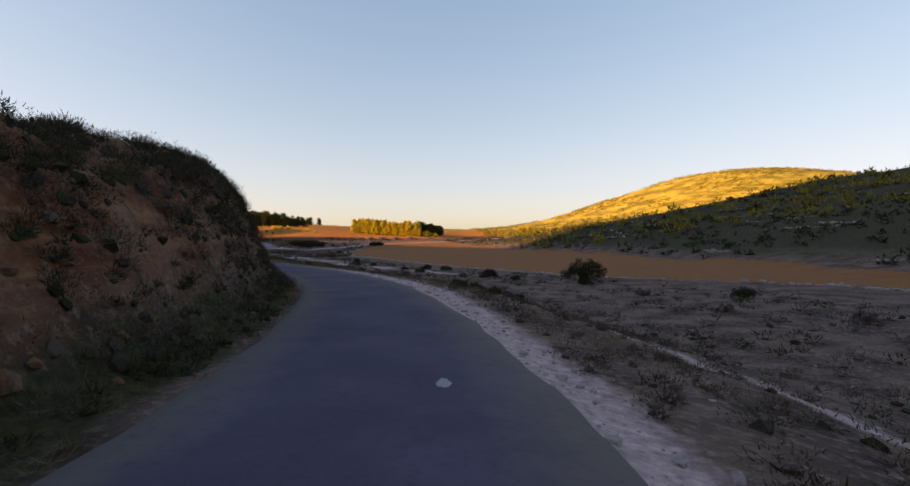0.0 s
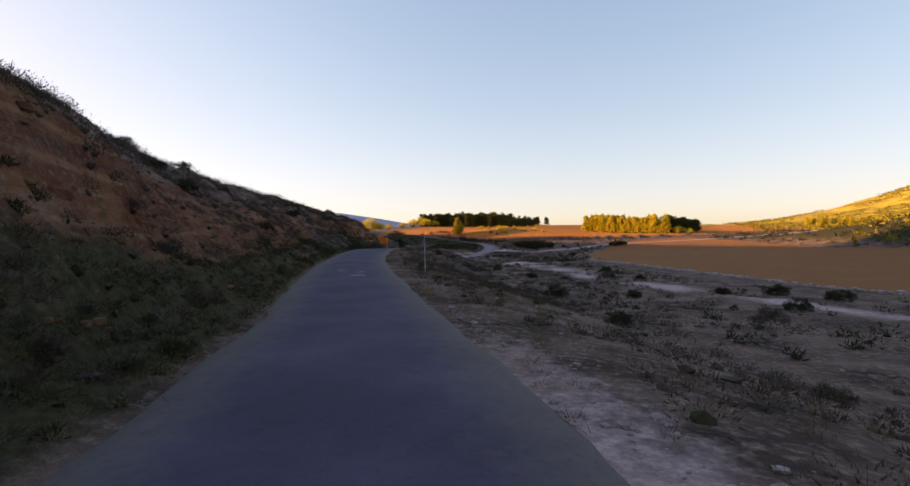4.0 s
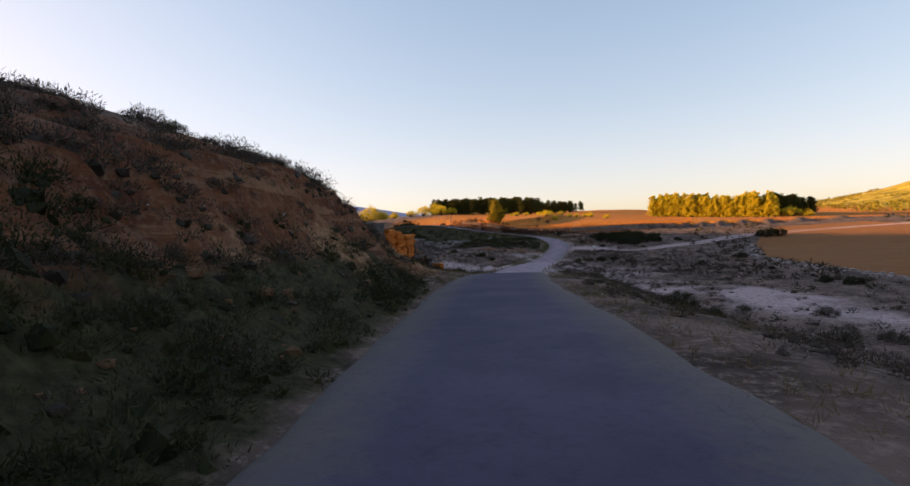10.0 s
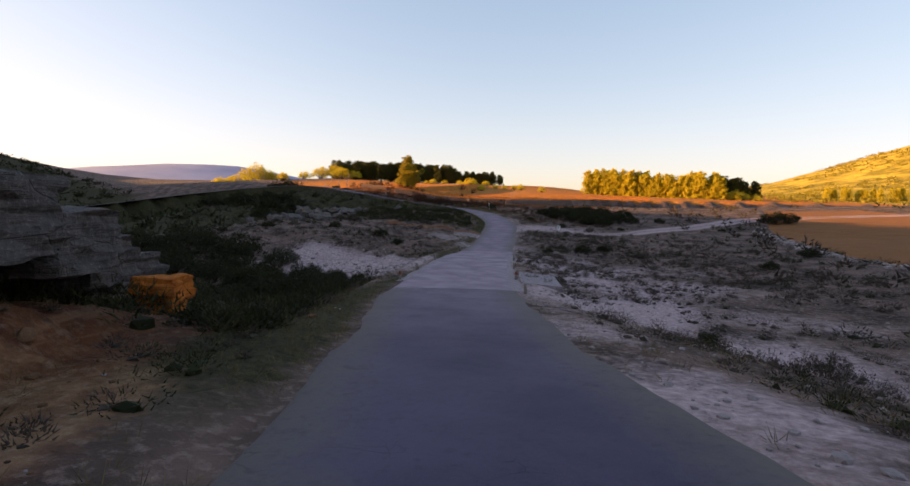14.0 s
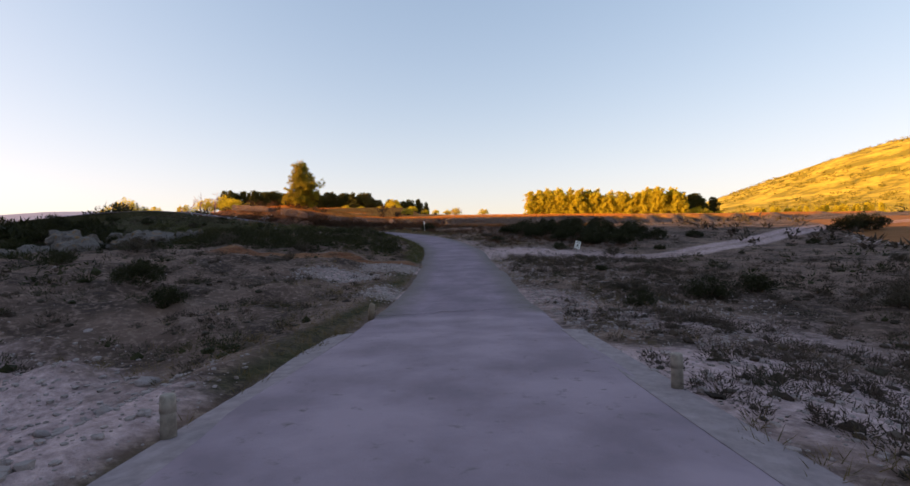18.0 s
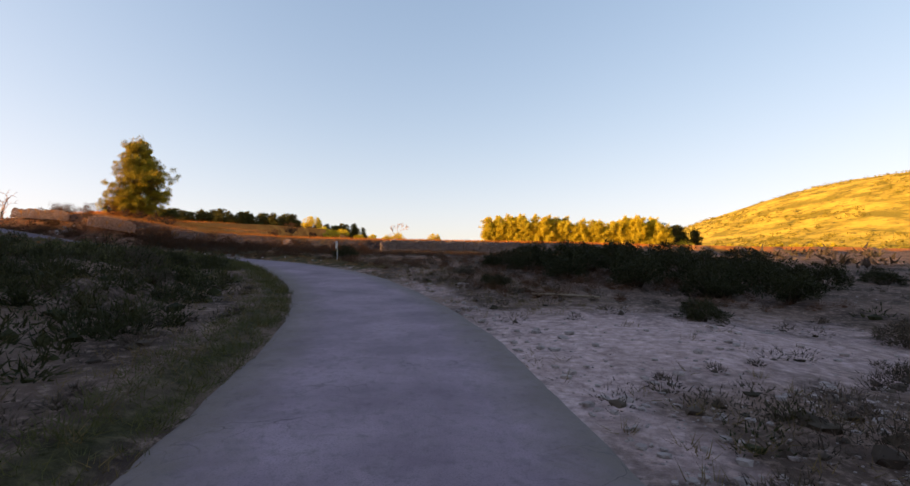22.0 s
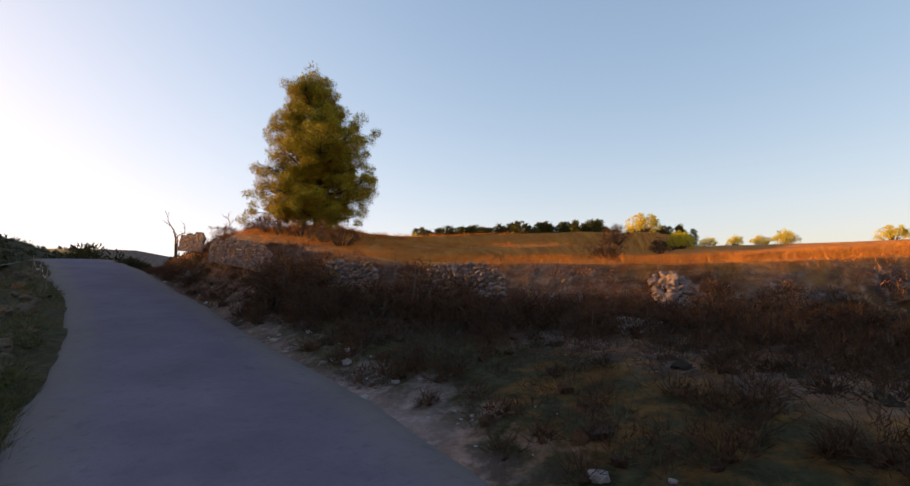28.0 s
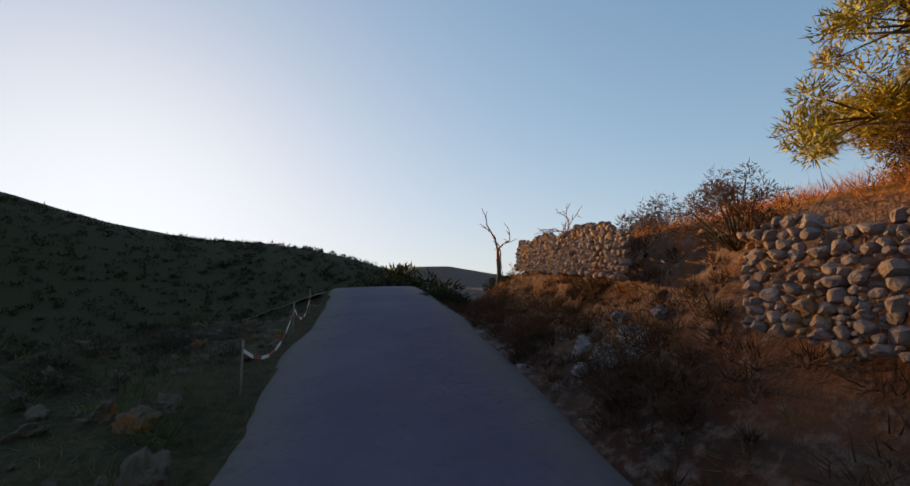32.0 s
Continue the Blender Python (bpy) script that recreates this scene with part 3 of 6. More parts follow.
    # sun-gold cover, left off the shaded foothill and backlit ridge
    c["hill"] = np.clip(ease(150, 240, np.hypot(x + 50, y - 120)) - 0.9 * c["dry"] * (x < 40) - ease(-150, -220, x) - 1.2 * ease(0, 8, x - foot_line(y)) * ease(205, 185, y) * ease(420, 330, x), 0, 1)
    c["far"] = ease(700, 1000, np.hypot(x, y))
    z = z - 0.12 * c["field"]
    return (z.reshape(shape), d.reshape(shape), e.reshape(shape), q.reshape(shape), {k: v.reshape(shape) for k, v in c.items()})


def stretched(a, b, step, out, grow=1.16):
    """Grid lines: even between a and b, then wider and wider."""
    v = list(np.arange(a, b + step / 2, step))
    s, lo, hi = step, v[0], v[-1]
    head, tail = [], []
    while hi < out or lo > -out:
        s = min(s * grow, 90)
        lo, hi = lo - s, hi + s
        head.append(lo)
        tail.append(hi)
    return np.array(head[::-1] + v + tail)


def mesh_from(name, verts, faces, material, smooth=True):
    me = bpy.data.meshes.new(name)
    me.from_pydata(verts, [], faces)
    me.materials.append(material)
    if smooth:
        me.polygons.foreach_set("use_smooth", np.ones(len(me.polygons), bool))
    me.update()
    return me


def grid_faces(nx, ny):
    i, j = np.meshgrid(np.arange(nx - 1), np.arange(ny - 1), indexing="ij")
    a = (i * ny + j).ravel()
    return np.stack([a, a + ny, a + ny + 1, a + 1], axis=1)


GX, GY = stretched(-106, 4, 0.42, 2600), stretched(-2, 191, 0.42, 2600)
mx, my = np.meshgrid(GX, GY, indexing="ij")
gz, gd, ge, gq, covers = land(mx, my)
me = mesh_from("ground", np.stack([mx.ravel(), my.ravel(), gz.ravel()], axis=1).tolist(), grid_faces(len(GX), len(GY)).tolist(), GROUND)
for key, value in covers.items():
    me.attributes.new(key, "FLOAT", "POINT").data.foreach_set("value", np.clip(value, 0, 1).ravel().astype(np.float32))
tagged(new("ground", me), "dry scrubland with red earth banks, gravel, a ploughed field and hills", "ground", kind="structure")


def height(x, y):
    """Height of the built ground sheet at one place."""
    i = int(np.clip(np.searchsorted(GX, x) - 1, 0, len(GX) - 2))
    j = int(np.clip(np.searchsorted(GY, y) - 1, 0, len(GY) - 2))
    u, v = (x - GX[i]) / (GX[i + 1] - GX[i]), (y - GY[j]) / (GY[j + 1] - GY[j])
    return float((gz[i, j] * (1 - u) + gz[i + 1, j] * u) * (1 - v) + (gz[i, j + 1] * (1 - u) + gz[i + 1, j + 1] * u) * v)


# ---- the road ----
def build_road():
    across = np.array([-1.0, -0.93, -0.8, -0.55, -0.3, 0, 0.3, 0.55, 0.8, 0.93, 1.0])
    keep = (LINE[:, 1] > -40)
    line, tang, lz = LINE[keep], TANGENT[keep], LINE_Z[keep]
    normal = np.stack([tang[:, 1], -tang[:, 0]], axis=1)
    n, m = len(line), len(across)
    half = HALF[keep]
    wob_l, wob_r = fbm(line[:, 0], line[:, 1], 2.2, 4, 7) * 0.22, fbm(line[:, 0], line[:, 1], 2.2, 4, 8) * 0.22
    off = across[None, :] * half[:, None] + np.where(across < 0, -(across ** 4), 0)[None, :] * wob_l[:, None] + np.where(across > 0, across ** 4, 0)[None, :] * wob_r[:, None]
    x = line[:, 0:1] + normal[:, 0:1] * off
    y = line[:, 1:2] + normal[:, 1:2] * off
    z = lz[:, None] + 0.03 * (1 - across[None, :] ** 2) + 0.012 * fbm(x, y, 1.5, 3, 9) - 0.07 * (np.abs(across) > 0.97)[None, :]
    me = mesh_from("road", np.stack([x.ravel(), y.ravel(), z.ravel()], axis=1).tolist(), grid_faces(n, m)[:, ::-1].tolist(), ASPHALT)
    me.attributes.new("edge", "FLOAT", "POINT").data.foreach_set("value", np.tile(np.abs(across), n).astype(np.float32))
    me.attributes.new("worn", "FLOAT", "POINT").data.foreach_set("value", np.repeat(ease(96, 122, STATION[keep]) * (1 - 0.75 * ease(164, 178, STATION[keep])), m).astype(np.float32))
    conc = ease(118.75, 118.95, y - 0.25 * (x + 55)) * (1 - ease(137.5, 137.8, y - 0.25 * (x + 57)))
    me.attributes.new("concrete", "FLOAT", "POINT").data.foreach_set("value", conc.ravel().astype(np.float32))
    return tagged(new("road", me), "narrow worn grey asphalt lane with ragged edges and a concrete ford", "road", kind="structure")


build_road()

# ---- things ----
def part(name, data, parent, label="", m=None):
    ob = new(name, data)
    ob.parent = parent
    if m is not None:
        ob.matrix_basis = m
    return tagged(ob, label)


def thing(name, x, y, z=None, turn=0.0, size=1.0, **tags):
    ob = new(name)
    ob.empty_display_size = 0.2
    ob.matrix_basis = Matrix.LocRotScale((x, y, height(x, y) if z is None else z), Euler((0, 0, radians(turn))), (size, size, size))
    return tagged(ob, **tags)


def tube(points, radii, sides=7):
    """Verts and faces of a tapered tube along points."""
    verts, faces = [], []
    u = None
    for i, p in enumerate(points):
        p = Vector(p)
        t = (Vector(points[min(i + 1, len(points) - 1)]) - Vector(points[max(i - 1, 0)])).normalized()
        u = t.orthogonal().normalized() if u is None else (u - t * u.dot(t)).normalized()
        w = t.cross(u)
        for k in range(sides):
            a = 2 * math.pi * k / sides
            verts.append(p + float(radii[i]) * (math.cos(a) * u + math.sin(a) * w))
    for i in range(len(points) - 1):
        for k in range(sides):
            a, b = i * sides + k, i * sides + (k + 1) % sides
            faces.append((a, b, b + sides, a + sides))
    faces.append(tuple(range(len(verts) - sides, len(verts))))
    faces.append(tuple(range(sides))[::-1])
    return verts, faces


def join(pieces):
    verts, faces = [], []
    for v, f in pieces:
        n = len(verts)
        verts += [tuple(q) for q in v]
        faces += [tuple(i + n for i in g) for g in f]
    return verts, faces


def box(sx, sy, sz, bevel=0.01, segments=2, at=(0, 0, 0)):
    """Verts and faces of a bevelled box standing on z = 0."""
    bm = bmesh.new()
    bmesh.ops.create_cube(bm, size=1)
    bmesh.ops.scale(bm, vec=(sx, sy, sz), verts=bm.verts)
    bmesh.ops.translate(bm, vec=(at[0], at[1], at[2] + sz / 2), verts=bm.verts)
    if bevel:
        bmesh.ops.bevel(bm, geom=bm.edges[:], offset=bevel, segments=segments, affect="EDGES")
    bm.verts.index_update()
    out = [v.co.copy() for v in bm.verts], [tuple(v.index for v in f.verts) for f in bm.faces]
    bm.free()
    return out


def needles(gen, centres, radius, each, length, width, flat=1.0, up=0.35):
    """Many thin leaf triangles in tufts round the centres."""
    c = np.repeat(np.asarray(centres, float), each, axis=0)
    n = len(c)
    r = np.repeat(np.asarray(radius, float) * np.ones(len(centres)), each)
    d = gen.normal(size=(n, 3))
    d /= np.linalg.norm(d, axis=1)[:, None]
    d[:, 2] *= flat
    base = c + d * (r * gen.uniform(0.15, 1, n) ** 0.6)[:, None]
    out = d + gen.normal(size=(n, 3)) * 0.6 + np.array([0, 0, up])
    out /= np.linalg.norm(out, axis=1)[:, None]
    side = np.cross(out, gen.normal(size=(n, 3)))
    side /= np.linalg.norm(side, axis=1)[:, None] + 1e-9
    ln = (length * gen.uniform(0.6, 1.4, n))[:, None]
    wide = (np.asarray(width) * np.ones(n))[:, None] / 2
    verts = np.stack([base - side * wide, base + side * wide, base + out * ln], axis=1).reshape(-1, 3)
    return verts, np.arange(3 * n).reshape(-1, 3)


def pine_meshes(seed, high=7.0, spread=2.4, taper=0.45, bare=0.6, limbs=46, tufts=520, each=26, length=0.30, width=0.05, leaf=None, clump=0.17):
    gen = np.random.default_rng(seed)
    lean = gen.normal(size=2) * 0.12
    steps = np.linspace(-0.02, 1, 9)
    wood = [tube([(lean[0] * k * k, lean[1] * k * k, high * 0.94 * k) for k in steps], [0.022 * high * (1.12 - k) + 0.012 for k in steps], 9)]
    centres, radii = [], []
    for i in range(limbs):
        k = bare / high + (0.97 - bare / high) * (i + gen.uniform()) / limbs
        env = spread * (1.12 * min(1, (k + 0.12) / 0.32) ** 0.6 * (1 - k) ** taper + 0.04) * gen.uniform(0.6, 1.15)
        a = i * 2.4 + gen.uniform(-0.5, 0.5)
        start = Vector((lean[0] * k * k, lean[1] * k * k, high * 0.94 * k))
        rise = 0.05 + 0.55 * k
        end = start + Vector((math.cos(a) * env, math.sin(a) * env, rise * env * gen.uniform(0.4, 1.2)))
        mid = (start + end) / 2 - Vector((0, 0, 0.06 * env))
        wood.append(tube([start, mid, end], [0.009 * high * (1.1 - k) + 0.008, 0.006 * high * (1.1 - k) + 0.006, 0.008], 5))
        m = max(3, int(tufts / limbs * (0.4 + env / spread)))
        for j in range(m):
            f = gen.uniform(0.25, 1.05) ** 0.75
            p = start.lerp(end, f) + Vector(gen.normal(size=3)) * 0.17 * env
            centres.append(tuple(p))
            radii.append((clump + 0.10 * gen.uniform()) * (high / 7) ** 0.5)
    v, f = needles(gen, centres, radii, each, length, width)
    return mesh_from("trunk", *join(wood), BARK), mesh_from("crown", v.tolist(), f.tolist(), leaf or PINE, False)


def tree(meshes, x, y, label, name="pine_tree", turn=0.0, size=1.0, z=None, group="", category="tree"):
    ob = thing(name, x, y, (height(x, y) if z is None else z) - 0.05, turn, size, label=label, category=category, group=group)
    part("trunk", meshes[0], ob)
    part("crown", meshes[1], ob)
    return ob


def spreading_pine(seed, high, spread):
    """An old pine: limbs set with dense pads of needles, gaps between the pads, a broad uneven top."""
    gen = np.random.default_rng(seed)
    steps = np.linspace(-0.02, 1, 10)
    bend = lambda k: Vector((0.10 * math.sin(3 * k), 0.07 * math.sin(4 * k + 1), high * 0.93 * k))
    wood = [tube([bend(k) for k in steps], [0.024 * high * (1.08 - k) + 0.012 for k in steps], 10)]
    pads, radii = [], []
    reach = lambda k: np.interp(k, (0.05, 0.14, 0.3, 0.5, 0.68, 0.82, 0.93, 1.0), (0.72, 0.98, 1.0, 0.92, 0.76, 0.55, 0.34, 0.12))
    limbs = [(0.05 + 0.93 * (i + gen.uniform()) / 62, i * 2.4 + gen.uniform(-0.45, 0.45), gen.uniform(0.62, 1.06)) for i in range(62)]
    limbs += [(0.42, radians(-22), 1.42), (0.40, radians(-38), 1.2), (0.16, radians(165), 1.18), (0.13, radians(205), 1.12), (0.1, radians(-60), 1.05)]
    for k, a, far in limbs:
        env = spread * reach(k) * far
        start = bend(k * 0.96)
        end = start + Vector((math.cos(a) * env, math.sin(a) * env, (0.02 + 0.5 * k) * env * gen.uniform(0.6, 1.2)))
        mid = (start + end) / 2 - Vector((0, 0, 0.07 * env))
        wood.append(tube([start, mid, end], [0.008 * high * (1.1 - k) + 0.008, 0.005 * high * (1.1 - k) + 0.006, 0.007], 5))
        side = Vector((-math.sin(a), math.cos(a), 0))
        for j in range(max(5, int(20 * env / spread))):
            f = 0.30 + 0.72 * gen.uniform() ** 0.8
            sway = gen.normal() * 0.20 * env * f
            pads.append(tuple(start.lerp(end, f) + side * sway + Vector((0, 0, 0.08 + gen.normal() * 0.20))))
            radii.append(gen.uniform(0.15, 0.27))
            if abs(sway) > 0.12:
                wood.append(tube([start.lerp(end, f * 0.8), Vector(pads[-1])], [0.012, 0.006], 4))
    v, f = needles(gen, pads, radii, 230, 0.080, 0.016, 0.85)
    inner = [tuple(np.array(p) * (0.62, 0.62, 1.0) + gen.normal(size=3) * 0.12) for p in pads[::2]]
    v3, f3 = needles(gen, inner, 0.28, 60, 0.11, 0.034, 0.8)
    v2, f2 = needles(gen, pads, np.array(radii) * 0.6, 48, 0.085, 0.018, 0.8)
    return (mesh_from("trunk", *join(wood), BARK),
            mesh_from("crown", np.concatenate([v, v2, v3]).tolist(), np.concatenate([f, f2 + len(v), f3 + len(v) + len(v2)]).tolist(), PINE, False))


tree(spreading_pine(3, 5.85, 2.2), -83.2, 184.7, "tall spreading pine lit golden above the stone terrace wall", turn=0)

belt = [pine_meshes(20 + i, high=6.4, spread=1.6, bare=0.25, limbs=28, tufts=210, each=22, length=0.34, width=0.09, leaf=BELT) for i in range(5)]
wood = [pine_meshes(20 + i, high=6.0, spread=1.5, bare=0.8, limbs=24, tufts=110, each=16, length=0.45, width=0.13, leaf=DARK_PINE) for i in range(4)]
gen = np.random.default_rng(5)
for i in range(64):
    k = (i + gen.uniform(0, 1)) / 64
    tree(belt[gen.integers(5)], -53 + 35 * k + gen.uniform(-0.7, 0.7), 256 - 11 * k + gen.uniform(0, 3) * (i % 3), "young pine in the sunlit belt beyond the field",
         turn=gen.uniform(0, 360), size=gen.uniform(0.95, 1.3), group="belt of young pines")
for i in range(170):
    k = (i + gen.uniform(0, 1)) / 60 if i < 60 else (i - 60 + gen.uniform(0, 1)) / 110
    x, y, grown = (-188 + 90 * k, 336 + 8 * k + gen.uniform(0, 16), 1.45) if i < 60 else (-148 + 62 * k, 267 + 8 * k + gen.uniform(0, 12), 1.12)
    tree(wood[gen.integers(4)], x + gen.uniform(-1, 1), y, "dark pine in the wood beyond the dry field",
         turn=gen.uniform(0, 360), size=gen.uniform(0.85, 1.15) * grown * (1 if k < 0.75 else 0.7), group="far pine wood")
for i in range(22):
    k = (i + gen.uniform(0, 1)) / 22
    tree(wood[gen.integers(4)], -19 + 12 * k + gen.uniform(-0.6, 0.6), 250 + 4 * k + gen.uniform(0, 6), "dark pine at the end of the sunlit belt",
         turn=gen.uniform(0, 360), size=gen.uniform(0.95, 1.25) * (1.15 - 0.4 * k), group="dark pines beside the belt")
for i in range(26):
    k = (i + gen.uniform(0, 1)) / 26
    tree(belt[gen.integers(5)], 46 + 46 * k + gen.uniform(-0.7, 0.7), 352 - 8 * k + gen.uniform(0, 3), "young pine in the far sunlit belt below the hill",
         turn=gen.uniform(0, 360), size=gen.uniform(0.8, 1.05), group="far belt of young pines")


# shrubs: stems and a ragged dome of small leaves
def shrub_meshes(seed, wide, high, leaf, clumps, each, length, width):
    gen = np.random.default_rng(seed)
    stems, centres, radii = [], [], []
    for i in range(clumps):
        a, r = gen.uniform(0, 6.28), wide * gen.uniform(0, 1) ** 0.6
        z = high * (0.25 + 0.75 * gen.uniform()) * (1 - 0.55 * (r / wide) ** 2)
        p = (r * math.cos(a), r * math.sin(a), z)
        centres.append(p)
        radii.append(0.24 * wide * gen.uniform(0.6, 1.2))
        if i % 3 == 0:
            stems.append(tube([(0.15 * p[0], 0.15 * p[1], -0.1), (0.6 * p[0], 0.6 * p[1], 0.5 * z), p], [0.03 * high, 0.02 * high, 0.006], 4))
    v, f = needles(gen, centres, radii, each, length, width, 0.8)
    return mesh_from("woody_base", *join(stems), BARK), mesh_from("foliage", v.tolist(), f.tolist(), leaf, False)


def shrub(meshes, x, y, label, size=1.0, group="", name="shrub", z=None):
    ob = thing(name, x, y, (height(x, y) if z is None else z) - 0.04, gen.uniform(0, 360), size, label=label, category="shrub", group=group)
    part("woody_base", meshes[0], ob)
    part("foliage", meshes[1], ob)
    return ob


DARK = [shrub_meshes(40 + i, 0.9, 0.95, SHRUB, 64, 64, 0.085, 0.032) for i in range(4)]
GREY = [shrub_meshes(50 + i, 0.45, 0.42, THYME, 36, 60, 0.065, 0.012) for i in range(4)]
RUST = [shrub_meshes(60 + i, 0.8, 1.1, RUSSET, 46, 60, 0.10, 0.016) for i in range(3)]
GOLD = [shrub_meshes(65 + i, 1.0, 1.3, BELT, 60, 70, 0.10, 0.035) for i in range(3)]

# big dark bushes east of the bend
for x, y, s in [(-57.4, 171.6, 1.1), (-56.3, 170.0, 1.3), (-55.6, 172.2, 1.5), (-55.3, 167.6, 1.2), (-54.2, 169.8, 1.5), (-53.6, 172.6, 1.6), (-53.0, 166.4, 1.3), (-52.2, 168.6, 1.5), (-51.8, 171.2, 1.6),
                (-51.0, 165.0, 1.3), (-50.2, 167.2, 1.5), (-49.6, 170.0, 1.6), (-49.0, 164.2, 1.2), (-48.0, 166.4, 1.5), (-47.4, 169.0, 1.5), (-51.6, 173.8, 1.5), (-49.2, 172.6, 1.5), (-46.4, 171.4, 1.4), (-45.6, 167.6, 1.3)]:
    shrub(DARK[gen.integers(4)], x, y, "large dark evergreen bush in the shade beside the bend", 0.86 * s, "bushes beside the bend", "evergreen_bush")
for x, y, s in [(-60.2, 117.6, 0.8), (-61.3, 118.6, 1.0), (-62.6, 120.0, 1.2), (-61.6, 121.2, 0.75), (-64.0, 121.8, 1.3), (-63.0, 123.1, 0.9), (-65.4, 124.0, 1.2), (-64.2, 125.1, 0.7), (-63.3, 126.2, 0.45), (-63.6, 118.4, 1.2), (-65.4, 120.0, 1.4)]:
    shrub(DARK[gen.integers(4)], x, y, "dark evergreen bush on the slope beside the ford", s, "bushes beside the ford", "evergreen_bush")
for x, y, s in [(-67.2, 123.2, 1.1), (-69, 121, 1.3), (-66.5, 120.4, 1.1), (-69.5, 127.5, 1.3), (-70.5, 124.5, 1.3), (-72.5, 126.5, 1.7), (-74.5, 124.2, 1.6), (-76.5, 128, 2.0), (-79, 125.5, 1.9), (-75, 130.5, 1.8), (-80, 131, 2.1), (-83, 128, 2.0), (-72, 121.5, 1.4), (-76, 120.5, 1.7),
                (-91, 163, 1.6), (-94, 166, 1.9), (-97, 163.5, 2.1), (-100, 167, 2.2), (-103, 164, 2.2), (-98.5, 170, 1.9), (-106, 168.5, 2.2), (-95, 159, 1.7), (-109, 165, 2.2)]:
    shrub(DARK[gen.integers(4)], x, y, "large dark evergreen bush in the shaded valley", s, "bushes in the valley", "evergreen_bush")
for x, y, s in [(11.9, 45.4, 2.1), (-28.2, 171.8, 1.8), (-26.5, 172.5, 1.5), (-65.75, 176.1, 0.78)]:
    shrub(DARK[gen.integers(4)], x, y, "round dark green bush standing alone in dry grass", s)
for x, y, s in [(-77.9, 202.6, 1.1), (-75.5, 203, 0.9), (-94, 197, 1.2), (-97, 193.5, 1.1), (-99.5, 195, 1.3), (-92.4, 188.3, 1.3), (-91, 187.3, 1.0), (-87.3, 185.3, 0.8), (-89.5, 186, 0.9),
                (-73, 184.8, 0.6), (-92.5, 186.6, 0.7)]:
    shrub(RUST[gen.integers(3)], x, y, "russet leafless-looking bush on the sunlit terrace", s, "russet bushes", "russet_bush")
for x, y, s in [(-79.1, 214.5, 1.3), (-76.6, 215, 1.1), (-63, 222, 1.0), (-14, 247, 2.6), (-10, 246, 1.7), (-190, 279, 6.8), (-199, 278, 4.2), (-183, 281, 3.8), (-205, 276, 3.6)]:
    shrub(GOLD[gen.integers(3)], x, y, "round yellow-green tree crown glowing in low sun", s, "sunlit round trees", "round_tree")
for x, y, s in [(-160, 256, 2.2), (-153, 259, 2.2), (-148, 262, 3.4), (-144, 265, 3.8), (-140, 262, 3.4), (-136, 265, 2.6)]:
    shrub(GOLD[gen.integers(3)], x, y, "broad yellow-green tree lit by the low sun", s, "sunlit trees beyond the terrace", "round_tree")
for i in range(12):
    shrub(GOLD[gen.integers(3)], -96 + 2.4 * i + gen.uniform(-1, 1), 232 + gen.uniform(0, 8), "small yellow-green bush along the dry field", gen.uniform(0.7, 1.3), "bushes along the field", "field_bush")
for x, y, s in [(-110.6, 186.3, 4.6), (-100, 188.3, 0.9), (-95.5, 183.9, 0.8), (-96.5, 184.3, 0.7), (-91.3, 186.4, 0.75), (-92.3, 186.9, 0.6)]:
    shrub(DARK[gen.integers(4)], x, y, "dark bush against the bright evening sky", s)


def band(count, e0, e1, seed, s0=-4, s1=187, power=1.0):
    """Random places beside the lane, between two distances from its edge."""
    g = np.random.default_rng(seed)
    ks = np.where((STATION >= s0) & (STATION <= s1))[0]
    k = g.choice(ks, count)
    side = np.where(g.uniform(size=count) < 0.5, -1, 1)
    off = side * (HALF[k] + e0 + (e1 - e0) * g.uniform(size=count) ** power)
    jig = g.uniform(-0.4, 0.4, count)
    x = LINE[k, 0] + TANGENT[k, 1] * off + TANGENT[k, 0] * jig
    y = LINE[k, 1] - TANGENT[k, 0] * off + TANGENT[k, 1] * jig
    z, d, e, q, c = land(x, y)
    ok = (e > 0.03) & (np.abs(e - (np.abs(off) - HALF[k])) < 1.5)
    return g, x[ok], y[ok], d[ok], e[ok], q[ok], {n: v[ok] for n, v in c.items()}, terrace_edge(x, y)[0][ok]


def patch(count, area, seed):
    """Random places in a rectangle."""
    g = np.random.default_rng(seed)
    x, y = g.uniform(area[0], area[1], count), g.uniform(area[2], area[3], count)
    z, d, e, q, c = land(x, y)
    return g, x, y, d, e, q, c, terrace_edge(x, y)[0]


def bare(c):
    return (1 - np.clip(1.3 * c["gravel"], 0, 1)) * (1 - c["field"])


def off_track(d, e, q):
    """Zero on the earth track that leaves the lane."""
    return 1 - (d < 0) * (e < 11) * (np.abs(q - 146.3) < 0.95)


# countable scrub bushes along the lane
r, x, y, d, e, q, c, f = band(5000, 0.9, 24, 11)
want = np.where(d < 0, 0.5 * ((e > 3.2) & (q < 100)) + 0.45 * ((e < 3) & (q > 32) & (q < 82)) + 0.55 * ((q > 100) & (e > 2.5)), 0.35 * (e > 2.5) * (q < 165))
want = want * bare(c) * (f < -0.8) * (0.6 + 0.9 * fbm(x, y, 9, 2, 21))
